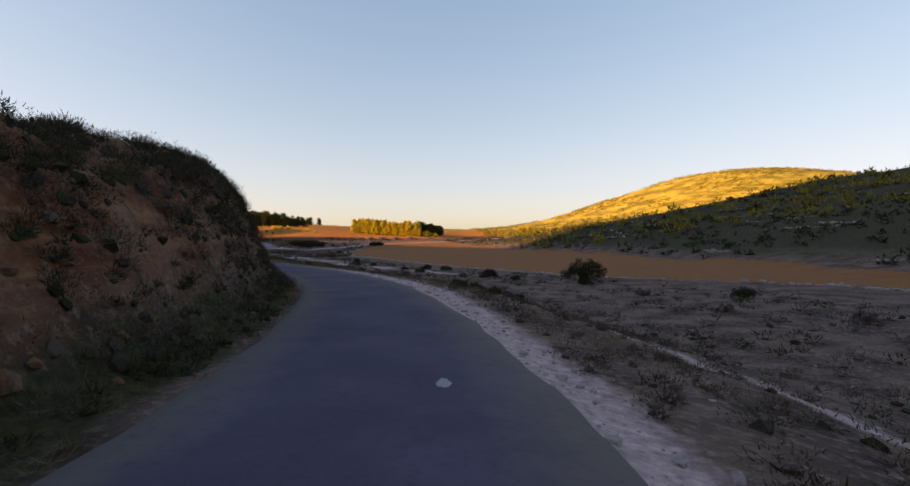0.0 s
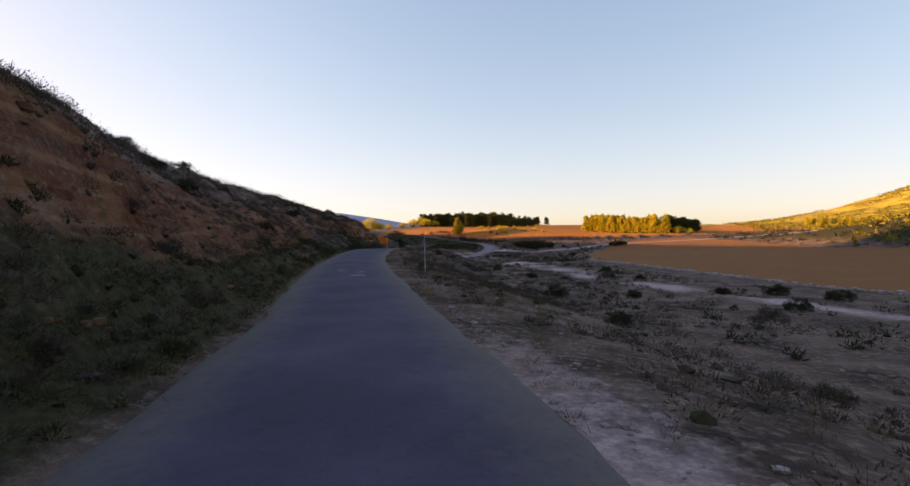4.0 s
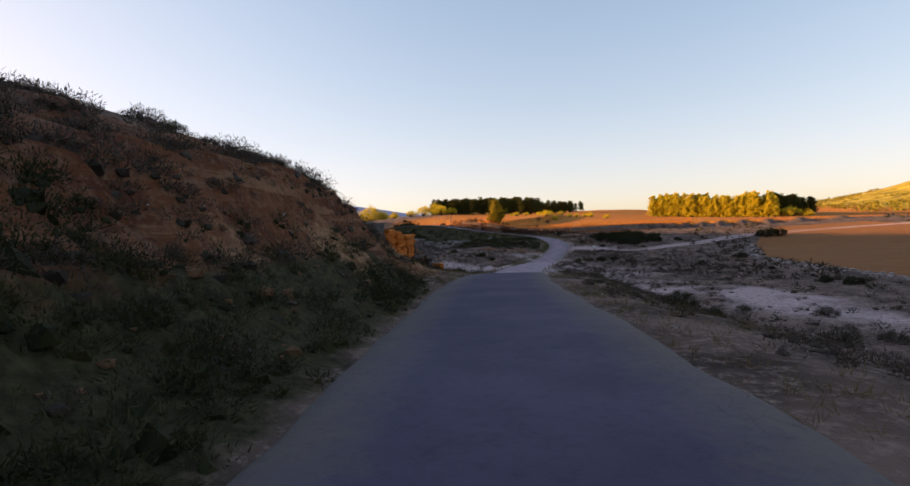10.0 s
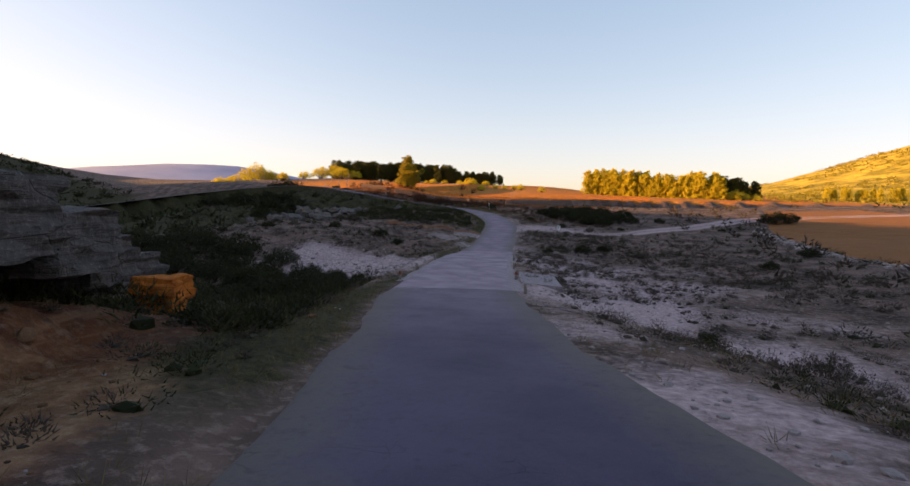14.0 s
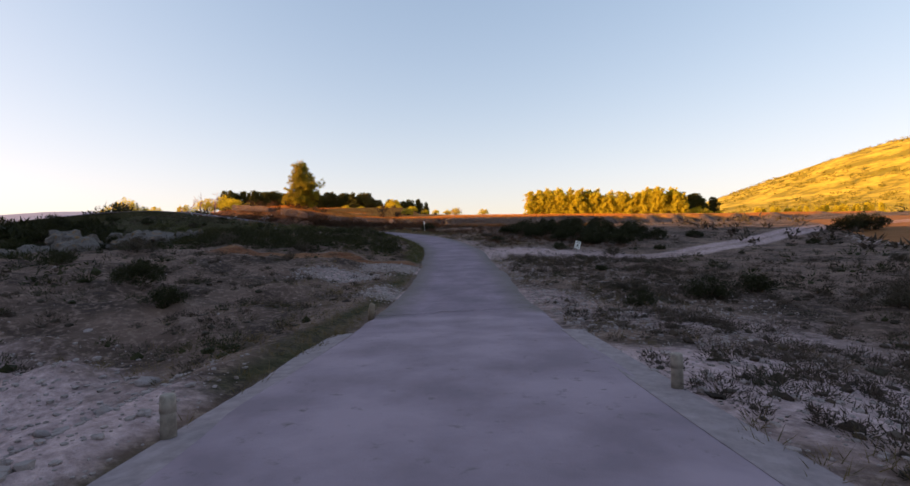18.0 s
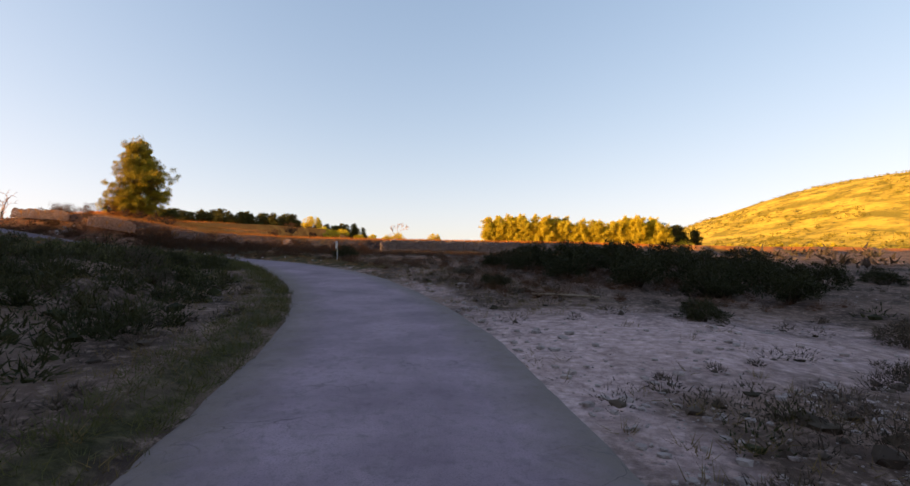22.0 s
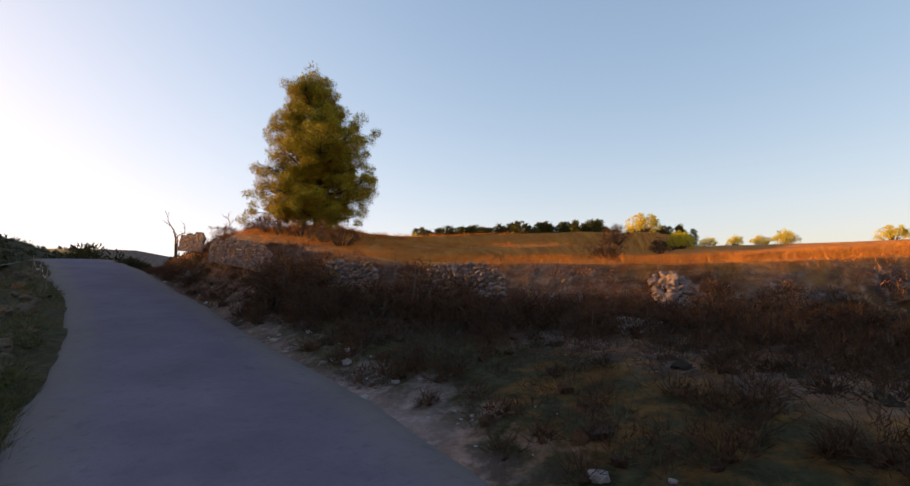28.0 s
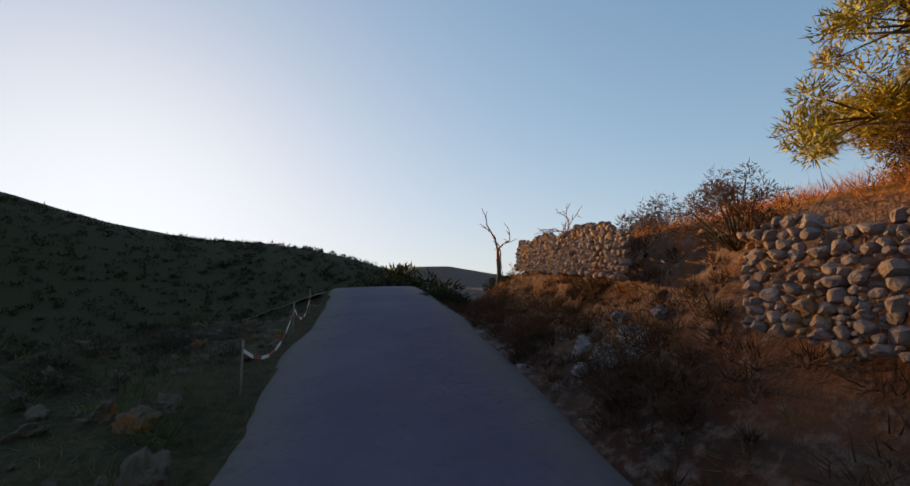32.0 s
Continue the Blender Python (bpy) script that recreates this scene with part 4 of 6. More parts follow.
for i in np.where(r.uniform(size=len(x)) < want)[0][:296]:
    kind = DARK if r.uniform() < 0.6 else GREY
    shrub(kind[r.integers(4)], x[i], y[i], "low dark scrub bush on the slope" if kind is DARK else "grey-brown thyme bush among stones",
          r.uniform(0.6, 1.2) * (0.40 + 0.3 * min(1, e[i] / 8)) * (1 if kind is DARK else 2.0), "scrub along the lane")


def stuff(name, verts, faces, material, label, category):
    return tagged(new(name, mesh_from(name, verts.tolist(), faces.tolist(), material, False)), label, category, kind="stuff")


def on_ground(x, y):
    i = np.clip(np.searchsorted(GX, x) - 1, 0, len(GX) - 2)
    j = np.clip(np.searchsorted(GY, y) - 1, 0, len(GY) - 2)
    u, v = (x - GX[i]) / (GX[i + 1] - GX[i]), (y - GY[j]) / (GY[j + 1] - GY[j])
    return (gz[i, j] * (1 - u) + gz[i + 1, j] * u) * (1 - v) + (gz[i, j + 1] * (1 - u) + gz[i + 1, j + 1] * u) * v


def tufts(name, keep, count, e0, e1, material, label, radius, each, length, width, seed, lift=0.0, flat=0.5, up=0.9, power=1.0, s0=-4, s1=187):
    r, x, y, d, e, q, c, f = band(count, e0, e1, seed, s0, s1, power)
    k = r.uniform(size=len(x)) < keep(x, y, d, e, q, c, f)
    x, y = x[k], y[k]
    s = r.uniform(0.55, 1.4, len(x))
    v, fc = needles(r, np.stack([x, y, on_ground(x, y) + lift * s], axis=1), radius * s, each, length, width, flat, up)
    return stuff(name, v, fc, material, label, "grass")


tufts("verge_grass", lambda x, y, d, e, q, c, f: bare(c) * (f < 0) * np.where(d < 0, 0.9, 0.8) * (0.5 + fbm(x, y, 3, 2, 25)), 30000, 0.05, 4.5, VERGE,
      "dry and green grass tufts along the verge", 0.13, 16, 0.15, 0.008, 31, power=1.3)
tufts("bend_grass", lambda x, y, d, e, q, c, f: (d < 0) * np.clip(0.7 + 0.8 * fbm(x, y, 2, 2, 46), 0, 1), 3600, 0.03, 1.0, LANESIDE,
      "yellow-green grass on the inside of the bend", 0.14, 20, 0.13, 0.009, 34, power=1.3, s0=147, s1=176)
def cushions(name, keep, count, e0, e1, material, label, radius, each, leaf, seed, high=0.75, power=1.0, s0=-4, s1=187, area=None, solid=(0.1, 0.38)):
    """Ragged cushions of scrub: a lumpy core set with short leaves."""
    leaf = (leaf[0] * 0.8, leaf[1])
    r, x, y, d, e, q, c, f = patch(count, area, seed) if area else band(count, e0, e1, seed, s0, s1, power)
    k = r.uniform(size=len(x)) < keep(x, y, d, e, q, c, f)
    x, y = x[k], y[k]
    n = len(x)
    s = radius * r.uniform(0.45, 1.25, n) ** 1.3
    bm = bmesh.new()
    bmesh.ops.create_icosphere(bm, subdivisions=1, radius=1)
    bm.verts.index_update()
    ball, tri = np.array([tuple(v.co) for v in bm.verts]), np.array([[v.index for v in fc.verts] for fc in bm.faces])
    bm.free()
    at = np.stack([x, y, on_ground(x, y)], axis=1)
    core = at[:, None, :] + ball[None] * r.uniform(*solid, (n, len(ball), 1)) * s[:, None, None] * np.array([1, 1, high])
    cf = (tri[None] + (np.arange(n) * len(ball))[:, None, None]).reshape(-1, 3)
    dirs = r.normal(size=(n, each, 3))
    dirs[..., 2] = np.abs(dirs[..., 2])
    dirs /= np.linalg.norm(dirs, axis=2)[..., None]
    root = (at[:, None, :] + dirs * (s[:, None] * r.uniform(0.35, 0.9, (n, each)))[..., None] * np.array([1, 1, high])).reshape(-1, 3)
    out = dirs.reshape(-1, 3) + r.normal(size=(n * each, 3)) * 0.5 + np.array([0, 0, 0.35])
    out /= np.linalg.norm(out, axis=1)[:, None]
    side = np.cross(out, r.normal(size=out.shape))
    side /= np.linalg.norm(side, axis=1)[:, None] + 1e-9
    ln = leaf[0] * r.uniform(0.5, 1.5, (n * each, 1))
    lv = np.stack([root - side * leaf[1] / 2, root + side * leaf[1] / 2, root + out * ln], axis=1).reshape(-1, 3)
    lf = np.arange(len(lv)).reshape(-1, 3) + n * len(ball)
    return stuff(name, np.concatenate([core.reshape(-1, 3), lv]), np.concatenate([cf, lf]), material, label, "scrub")


def scrubby(x, y, c, f, size, seed):
    q, z, d, e = along_road(x, y)
    cliff = 1 - 0.3 * ((q < 30) & (d < 0) & (e < 3.4))
    return bare(c) * (f < -0.5) * (1 - 0.5 * np.clip(c["earth"], 0, 1)) * cliff * np.clip(0.55 + 1.2 * fbm(x, y, size, 3, seed), 0, 1)


cushions("brown_cushion_scrub", lambda x, y, d, e, q, c, f: 0.62 * off_track(d, e, q) * scrubby(x, y, c, f, 6, 8), 17000, 0.8, 10, CUSHION,
         "purple-brown cushions of thyme and heath", 0.36, 74, (0.085, 0.018), 134, 0.7)
cushions("far_brown_scrub", lambda x, y, d, e, q, c, f: np.where(d < 0, 0.7, 0.4) * scrubby(x, y, c, f, 6, 8), 11000, 9, 27, CUSHION,
         "purple-brown scrub further from the lane", 0.48, 30, (0.17, 0.034), 138, 0.7)
cushions("green_cushion_scrub", lambda x, y, d, e, q, c, f: off_track(d, e, q) * np.where(d < 0, 0.5, 0.22 - 0.16 * (q > 120)) * scrubby(x, y, c, f, 8, 18), 8000, 1.0, 10, GREEN,
         "dark green cushions of low scrub", 0.42, 84, (0.095, 0.017), 135, 0.85)
cushions("far_green_scrub", lambda x, y, d, e, q, c, f: np.where(d < 0, 0.6, 0.25) * scrubby(x, y, c, f, 8, 18), 8000, 9, 27, GREEN,
         "dark green scrub further from the lane", 0.55, 32, (0.18, 0.045), 139, 0.85)
cushions("streambed_scrub", lambda x, y, d, e, q, c, f: (d > 0) * (e > 1.6) * (q > 108) * (q < 150) * np.clip(0.25 + 1.3 * fbm(x, y, 3.5, 3, 62), 0, 1), 2600, 0, 0, CUSHION,
         "brown scrub growing through the pale gravel", 0.40, 90, (0.10, 0.014), 162, 0.75, area=(-57, -36, 108, 148))
cushions("verge_plants", lambda x, y, d, e, q, c, f: bare(c) * off_track(d, e, q) * (d < 0) * ((q > -5) & (q < 84)) * (0.6 + 0.8 * fbm(x, y, 3, 2, 48)), 8500, 0.12, 3.0, GREEN,
         "dense dark green verge plants below the bank", 0.30, 70, (0.11, 0.014), 136, 0.9)
cushions("bank_shrubs", lambda x, y, d, e, q, c, f: 0.85 * (d < 0) * np.clip(0.5 + 1.3 * fbm(x, y, 4.5, 3, 58), 0, 1), 3600, 3.4, 15, CUSHION,
         "dark brown bushes on the slope above the cut bank", 0.62, 190, (0.11, 0.024), 140, 0.75, s0=-4, s1=88)
cushions("bank_foot_bushes", lambda x, y, d, e, q, c, f: (d < 0) * np.clip(0.15 + 1.7 * fbm(x, y, 4.5, 3, 68), 0, 1) * (1 - 0.8 * ((q > 79) & (q < 83) & (e > 1.6))), 3000, 0.35, 3.4, GREEN,
         "tall dark bushes at the foot of the cut bank", 0.55, 190, (0.085, 0.018), 155, 1.0, s0=44, s1=85)
cushions("bank_face_bushes", lambda x, y, d, e, q, c, f: (d < 0) * np.clip(0.22 + 1.9 * fbm(x, y, 4, 3, 69), 0, 1), 4200, 2.0, 9, CUSHION,
         "dark brown bushes clinging to the red earth bank", 0.46, 150, (0.085, 0.019), 156, 0.8, s0=22, s1=100)
cushions("laneside_bushes", lambda x, y, d, e, q, c, f: (d < 0) * np.clip(0.35 + 1.4 * fbm(x, y, 3.5, 3, 70), 0, 1), 1500, 0.25, 8, LANESIDE,
         "green bushes and weeds beside the falling lane side", 0.42, 150, (0.12, 0.020), 157, 0.95, s0=160, s1=184)
# real heath, packed extra dense so its dark leaves stand for shade
cushions("bank_heath", lambda x, y, d, e, q, c, f: (d < 0) * np.clip(0.55 + 1.1 * fbm(x, y, 3, 3, 71), 0, 1), 2600, 1.6, 8, GREEN,
         "near-black heath covering the upper bank", 0.42, 120, (0.085, 0.018), 158, 0.8, s0=-4, s1=24)
cushions("mound_scrub", lambda x, y, d, e, q, c, f: bare(c) * (d < 0) * np.clip(0.6 + 0.9 * fbm(x, y, 5, 2, 59), 0, 1), 2200, 1.6, 16, GREEN,
         "dense dark green scrub on the mound inside the bend", 0.55, 80, (0.18, 0.030), 141, 0.9, s0=149, s1=168)
cushions("stream_scrub", lambda x, y, d, e, q, c, f: (1 - 0.6 * c["gravel"]) * (d < 0) * np.clip(0.6 + 0.9 * fbm(x, y, 5, 2, 60), 0, 1), 2600, 1.4, 17, GREEN,
         "tall dark scrub beside the stream", 0.65, 80, (0.2, 0.036), 142, 1.0, s0=104, s1=117)
cushions("bank_brambles", lambda x, y, d, e, q, c, f: (d > 0) * (e > 0.25) * (f < -0.05) * (f > -6) * np.clip(0.75 + 0.9 * fbm(x, y, 3, 2, 49), 0, 1), 4200, 0, 0, RUSSET,
         "dark brown brambles on the bank below the terrace", 0.30, 110, (0.15, 0.010), 137, 0.9, area=(-103, -66, 173, 188), solid=(0.1, 0.35))
cushions("dark_brambles", lambda x, y, d, e, q, c, f: (d > 0) * (e > 0.5) * (f < -0.1) * (f > -4.5) * np.clip(0.5 + 1.4 * fbm(x, y, 2.6, 3, 66), 0, 1), 2300, 0, 0, CUSHION,
         "near-black brambles hanging on the terrace bank", 0.36, 110, (0.13, 0.013), 154, 0.95, area=(-80, -58, 168, 187), solid=(0.1, 0.4))
cushions("bank_weeds", lambda x, y, d, e, q, c, f: (d > 0) * (e > 0.08) * (f < 0.3) * np.clip(0.8 + 0.6 * fbm(x, y, 2, 2, 50), 0, 1), 3400, 0, 0, RUSSET,
         "low brown weeds on the earth below the walls", 0.19, 60, (0.13, 0.010), 148, 0.9, area=(-101, -77, 179.4, 187.2), solid=(0.05, 0.25))
cushions("slope_bushes", lambda x, y, d, e, q, c, f: (d < 0) * np.clip(0.5 + 1.2 * fbm(x, y, 6, 2, 51), 0, 1), 700, 3.2, 18, GREEN,
         "dark green bushes falling away from the lane", 0.85, 120, (0.22, 0.035), 149, 1.1, s0=164, s1=187)
cushions("bend_brambles", lambda x, y, d, e, q, c, f: (d > 0) * (e > 1.2) * (f < -0.3) * np.clip(0.5 + 0.9 * fbm(x, y, 3, 2, 49), 0, 1), 1500, 0, 0, RUSSET,
         "brown brambles and dry stalks beside the bend", 0.32, 96, (0.15, 0.010), 147, 0.8, area=(-70, -48, 162, 190))
cushions("stream_cushions", lambda x, y, d, e, q, c, f: 0.8 * (d > 0) * (1 - c["field"]) * np.clip(0.25 + 1.5 * fbm(x, y, 3.5, 3, 62), 0, 1), 7000, 1.6, 16, CUSHION,
         "brown cushions growing in the gravel of the stream bed", 0.46, 84, (0.095, 0.015), 144, 0.75, s0=30, s1=150)
cushions("roadside_cushions", lambda x, y, d, e, q, c, f: 0.9 * (d > 0) * (1 - c["field"]) * np.clip(0.3 + 1.5 * fbm(x, y, 2.5, 3, 63), 0, 1), 4200, 0.35, 9, CUSHION,
         "small brown cushions among the roadside stones", 0.30, 78, (0.08, 0.013), 152, 0.75, s0=124, s1=151)
# face shrubs, with many added to darken the shaded bank
cushions("bank_face_shrubs", lambda x, y, d, e, q, c, f: 0.95 * (d < 0) * np.clip(0.6 + 1.4 * fbm(x, y, 2.2, 3, 64), 0, 1), 4200, 0.5, 4.2, CUSHION,
         "dark shrubs rooted in the face of the cut bank", 0.42, 130, (0.10, 0.016), 153, 0.9, s0=-4, s1=33)
tufts("brambles", lambda x, y, d, e, q, c, f: 0.9 * (d > 0) * (f < 0.2) * (0.5 + fbm(x, y, 2.5, 2, 45)), 9000, 0.7, 12, RUSSET,
      "dark russet brambles below the terrace wall", 0.26, 40, 0.14, 0.009, 33, 0.12, s0=158)


def meadow(name, count, area, keep, material, label, radius, each, length, width, seed):
    g = np.random.default_rng(seed)
    x, y = g.uniform(area[0], area[1], count), g.uniform(area[2], area[3], count)
    f = terrace_edge(x, y)[0]
    k = g.uniform(size=count) < keep(x, y, f)
    x, y = x[k], y[k]
    v, fc = needles(g, np.stack([x, y, on_ground(x, y)], axis=1), radius, each, length, width, 0.4, 1.1)
    return stuff(name, v, fc, material, label, "grass")


meadow("terrace_grass", 42000, (-106, -40, 180, 212), lambda x, y, f: 1.0 * (f > -0.1) * (f < 16) * (0.3 + 0.7 * (f < 5)), DRY, "tall golden dry grass on the terrace", 0.17, 18, 0.17, 0.006, 32)
for x, y, s in [(-84.0, 183.2, 0.55), (-83.0, 183.0, 0.6), (-82.0, 183.1, 0.55), (-80.6, 182.8, 0.6), (-85.3, 182.6, 0.55), (-79.6, 182.6, 0.6), (-86.0, 181.7, 0.55), (-88.2, 182.2, 0.55), (-79.2, 180.4, 1.15), (-78.6, 181.0, 0.9), (-75.4, 180.4, 1.0), (-74.6, 180.7, 0.8), (-80.0, 181.1, 0.8)]:
    shrub(RUST[gen.integers(3)], x, y, "dark russet bramble thicket beside the terrace wall", s, "bramble thickets", "bramble_bush")
for i in range(46):
    k = (i + gen.uniform()) / 46
    x = -79.4 + 14.2 * k
    y = 180.9 + 1.1 * k - gen.uniform(0, 1.6)
    shrub(RUST[gen.integers(3)], x, y, "dark russet bramble bush on the shaded slope below the terrace", gen.uniform(0.38, 0.68), "brambles below the terrace", "bramble_bush")


def far_scrub(name, count, area, keep, size, seed):
    r = np.random.default_rng(seed)
    x, y = r.uniform(area[0], area[1], count), r.uniform(area[2], area[3], count)
    k = keep(x, y)
    x, y = x[k], y[k]
    s = size * r.uniform(0.5, 1.5, len(x))
    v, f = needles(r, np.stack([x, y, on_ground(x, y) + 0.3 * s], axis=1), s, 16, size * 0.8, size * 0.35, 0.6, 0.5)
    stuff(name, v, f, OLIVE if name == "hill_scrub" else CUSHION if name == "plain_scrub" else SHRUB, "scrub dotted over the hillside", "scrub")


far_scrub("hill_scrub", 9000, (20, 560, 90, 760), lambda x, y: (fbm(x, y, 45, 3, 4) > -0.05) & (field_mask(x, y) < 0.1), 1.5, 71)
far_scrub("plain_scrub", 1600, (-40, 60, 120, 245), lambda x, y: (field_mask(x, y) < 0.05) & (fbm(x, y, 14, 3, 6) > -0.1) & (terrace_edge(x, y)[0] < 0), 0.6, 72)
far_scrub("foothill_scrub", 5200, (-5, 330, -10, 200), lambda x, y: (x > foot_line(y) + 0.5) & (fbm(x, y, 16, 3, 26) > -0.12), 0.75, 74)
far_scrub("foothill_bushes", 420, (-5, 300, 0, 195), lambda x, y: (x > foot_line(y) + 2) & (fbm(x, y, 24, 3, 27) > 0.0), 1.7, 75)
far_scrub("valley_scrub", 3500, (-290, -95, 60, 260), lambda x, y: (terrace_edge(x, y)[0] < -8) & (along_road(x, y)[3] > 8), 1.1, 73)

# ---- stone: walls, ledges, boulders, gravel ----
def hewn_shape(seed):
    """A stone broken along a few flat faces."""
    r = np.random.default_rng(seed)
    bm = bmesh.new()
    bmesh.ops.create_icosphere(bm, subdivisions=2, radius=0.62)
    for n in r.normal(size=(11, 3)):
        n = Vector(n).normalized()
        d = r.uniform(0.36, 0.47)
        for v in bm.verts:
            v.co -= n * max(0.0, v.co.dot(n) - d)
    off = Vector(r.uniform(-50, 50, 3))
    for v in bm.verts:
        v.co = Vector(max(-0.47, min(0.47, k)) for k in v.co) * (1 + 0.07 * noise.noise(v.co * 6 + off)) * 1.05
    bm.verts.index_update()
    out = np.array([tuple(v.co) for v in bm.verts]), np.array([[v.index for v in f.verts] for f in bm.faces])
    bm.free()
    return out


def stone_shape(seed, rough=0.22, level=2, squash=(1, 1, 1), box=0.41):
    r = np.random.default_rng(seed)
    bm = bmesh.new()
    bmesh.ops.create_icosphere(bm, subdivisions=level, radius=0.5)
    off = Vector(r.uniform(-50, 50, 3))
    for v in bm.verts:
        p = Vector(max(-box, min(box, k)) for k in v.co) * (0.492 / box)
        v.co = p + v.co.normalized() * rough * (0.5 * noise.noise(p * 2.2 + off) + 0.3 * noise.noise(p * 5.1 + off) + 0.16 * noise.noise(p * 11.0 + off))
        v.co = Vector(a * b for a, b in zip(v.co, squash))
    bm.verts.index_update()
    out = np.array([tuple(v.co) for v in bm.verts]), np.array([[v.index for v in f.verts] for f in bm.faces])
    bm.free()
    return out


SHAPES = [stone_shape(200 + i, 0.42, box=0.35) for i in range(10)]
ROUGH = [stone_shape(220 + i, 0.62, 3) for i in range(6)]
BLOCKS = [hewn_shape(260 + i) for i in range(10)]
WALL_STONES = [mesh_from("stone", v.tolist(), f.tolist(), STONE, False) for v, f in BLOCKS]
LIT_WALL_STONES = [mesh_from("stone", v.tolist(), f.tolist(), LIT_STONE, False) for v, f in BLOCKS]
BOULDERS = [mesh_from("boulder", v.tolist(), f.tolist(), ROCK, False) for v, f in ROUGH]
GREY_STONES = [mesh_from("grey_stone", v.tolist(), f.tolist(), GREY_ROCK, False) for v, f in ROUGH]
PALE = [mesh_from("pale_stone", v.tolist(), f.tolist(), WHITE_ROCK, False) for v, f in ROUGH]
SMOOTH = [mesh_from("pale_slab", v.tolist(), f.tolist(), WHITE_ROCK) for v, f in SHAPES[:6]]
r = np.random.default_rng(77)


def spin(wild=1.0):
    return Euler([r.uniform(-0.5, 0.5) * wild for _ in range(3)])


def dry_wall(x0, y0, x1, y1, high, size, label, top=1.0, stone=None):
    """A dry stone wall between two places, each stone a part."""
    a, b = Vector((x0, y0, 0)), Vector((x1, y1, 0))
    run, length = (b - a).normalized(), (b - a).length
    south = Vector((run.y, -run.x, 0))
    if south.y > 0:
        south = -south
    ob = thing("dry_stone_wall", (x0 + x1) / 2, (y0 + y1) / 2, 0.0, label=label, category="wall")
    mid = Vector((ob.location.x, ob.location.y, 0))
    turn = math.atan2(run.y, run.x)
    laid, taken = [], np.zeros((4000, 4))
    for w, tries in ((1.75, 60), (1.45, 140), (1.15, 300), (0.9, 500), (0.68, 700), (0.5, 600)):
        for _ in range(int(tries * length * high / size / size / 190)):
            wide = size * w * r.uniform(0.9, 1.15)
            tall = wide * r.uniform(0.6, 0.85)
            u, v = r.uniform(0, length), r.uniform(-0.10, high)
            fall = high * (0.93 + 0.10 * math.sin(2.6 * u + x0) + 0.05 * math.sin(7 * u)) * top - 0.6 * high * max(0, 0.35 - u, u - length + 0.35)
            if v > fall or np.any((np.abs(u - taken[:len(laid), 0]) < 0.44 * (wide + taken[:len(laid), 2])) & (np.abs(v - taken[:len(laid), 1]) < 0.43 * (tall + taken[:len(laid), 3]))):
                continue
            taken[len(laid)] = u, v, wide, tall
            p = a + run * u
            crown = float(terrace_edge(np.array([p.x]), np.array([p.y]))[1][0]) - 0.02
            q = p + south * (0.42 - 0.12 * v / high + r.uniform(-0.022, 0.022)) - mid
            laid.append((r.integers(10), Matrix.LocRotScale((q.x, q.y, crown - high + v), Euler((r.uniform(-0.15, 0.15), r.uniform(-0.3, 0.3), turn + r.uniform(-0.25, 0.25))), (wide * 1.1, max(wide, size) * 1.1, tall * 1.1))))
    rest = []
    for n, (kind, m) in enumerate(laid):
        if len(laid) <= 290 or (n * 290) // len(laid) != ((n - 1) * 290) // len(laid):
            part("stone", (stone or WALL_STONES)[kind], ob, m=m)
        else:
            rest.append(([m @ Vector(v) for v in BLOCKS[kind][0]], BLOCKS[kind][1].tolist()))
    if rest:
        tagged(part("packing_stones", mesh_from("packing_stones", *join(rest), (stone or WALL_STONES)[0].materials[0], False), ob), kind="stuff")
    return ob


dry_wall(-84.5, 181.98, -81.1, 181.76, 0.70, 0.058, "dry stone terrace wall of rough limestone below the pine", 1.03)
dry_wall(-92.4, 184.95, -86.4, 182.82, 0.60, 0.060, "dry stone terrace wall beside the lane's crest", 1.03)
dry_wall(-78.5, 181.45, -76.9, 181.5, 0.62, 0.070, "short broken dry stone wall below the terrace")
dry_wall(-75.6, 181.55, -73.9, 181.75, 0.50, 0.072, "low remnant of dry stone wall between bushes")
dry_wall(-65.2, 184.55, -54.2, 189.65, 1.12, 0.105, "long low dry stone wall of pale limestone along the sunlit field", 1.1, LIT_WALL_STONES)


def rock_heap(name, label, spots, meshes, category="rock"):
    """A group of rocks that belong together: spots are (x, y, size, height)."""
    cx, cy = spots[0][0], spots[0][1]
    ob = thing(name, cx, cy, 0.0, label=label, category=category)
    for x, y, s, h in spots:
        part("stone", meshes[r.integers(len(meshes))], ob,
             m=Matrix.LocRotScale((x - cx, y - cy, height(x, y) + 0.18 * s * h), spin(1.5), (s * r.uniform(0.8, 1.3), s * r.uniform(0.8, 1.2), s * h)))
    return ob


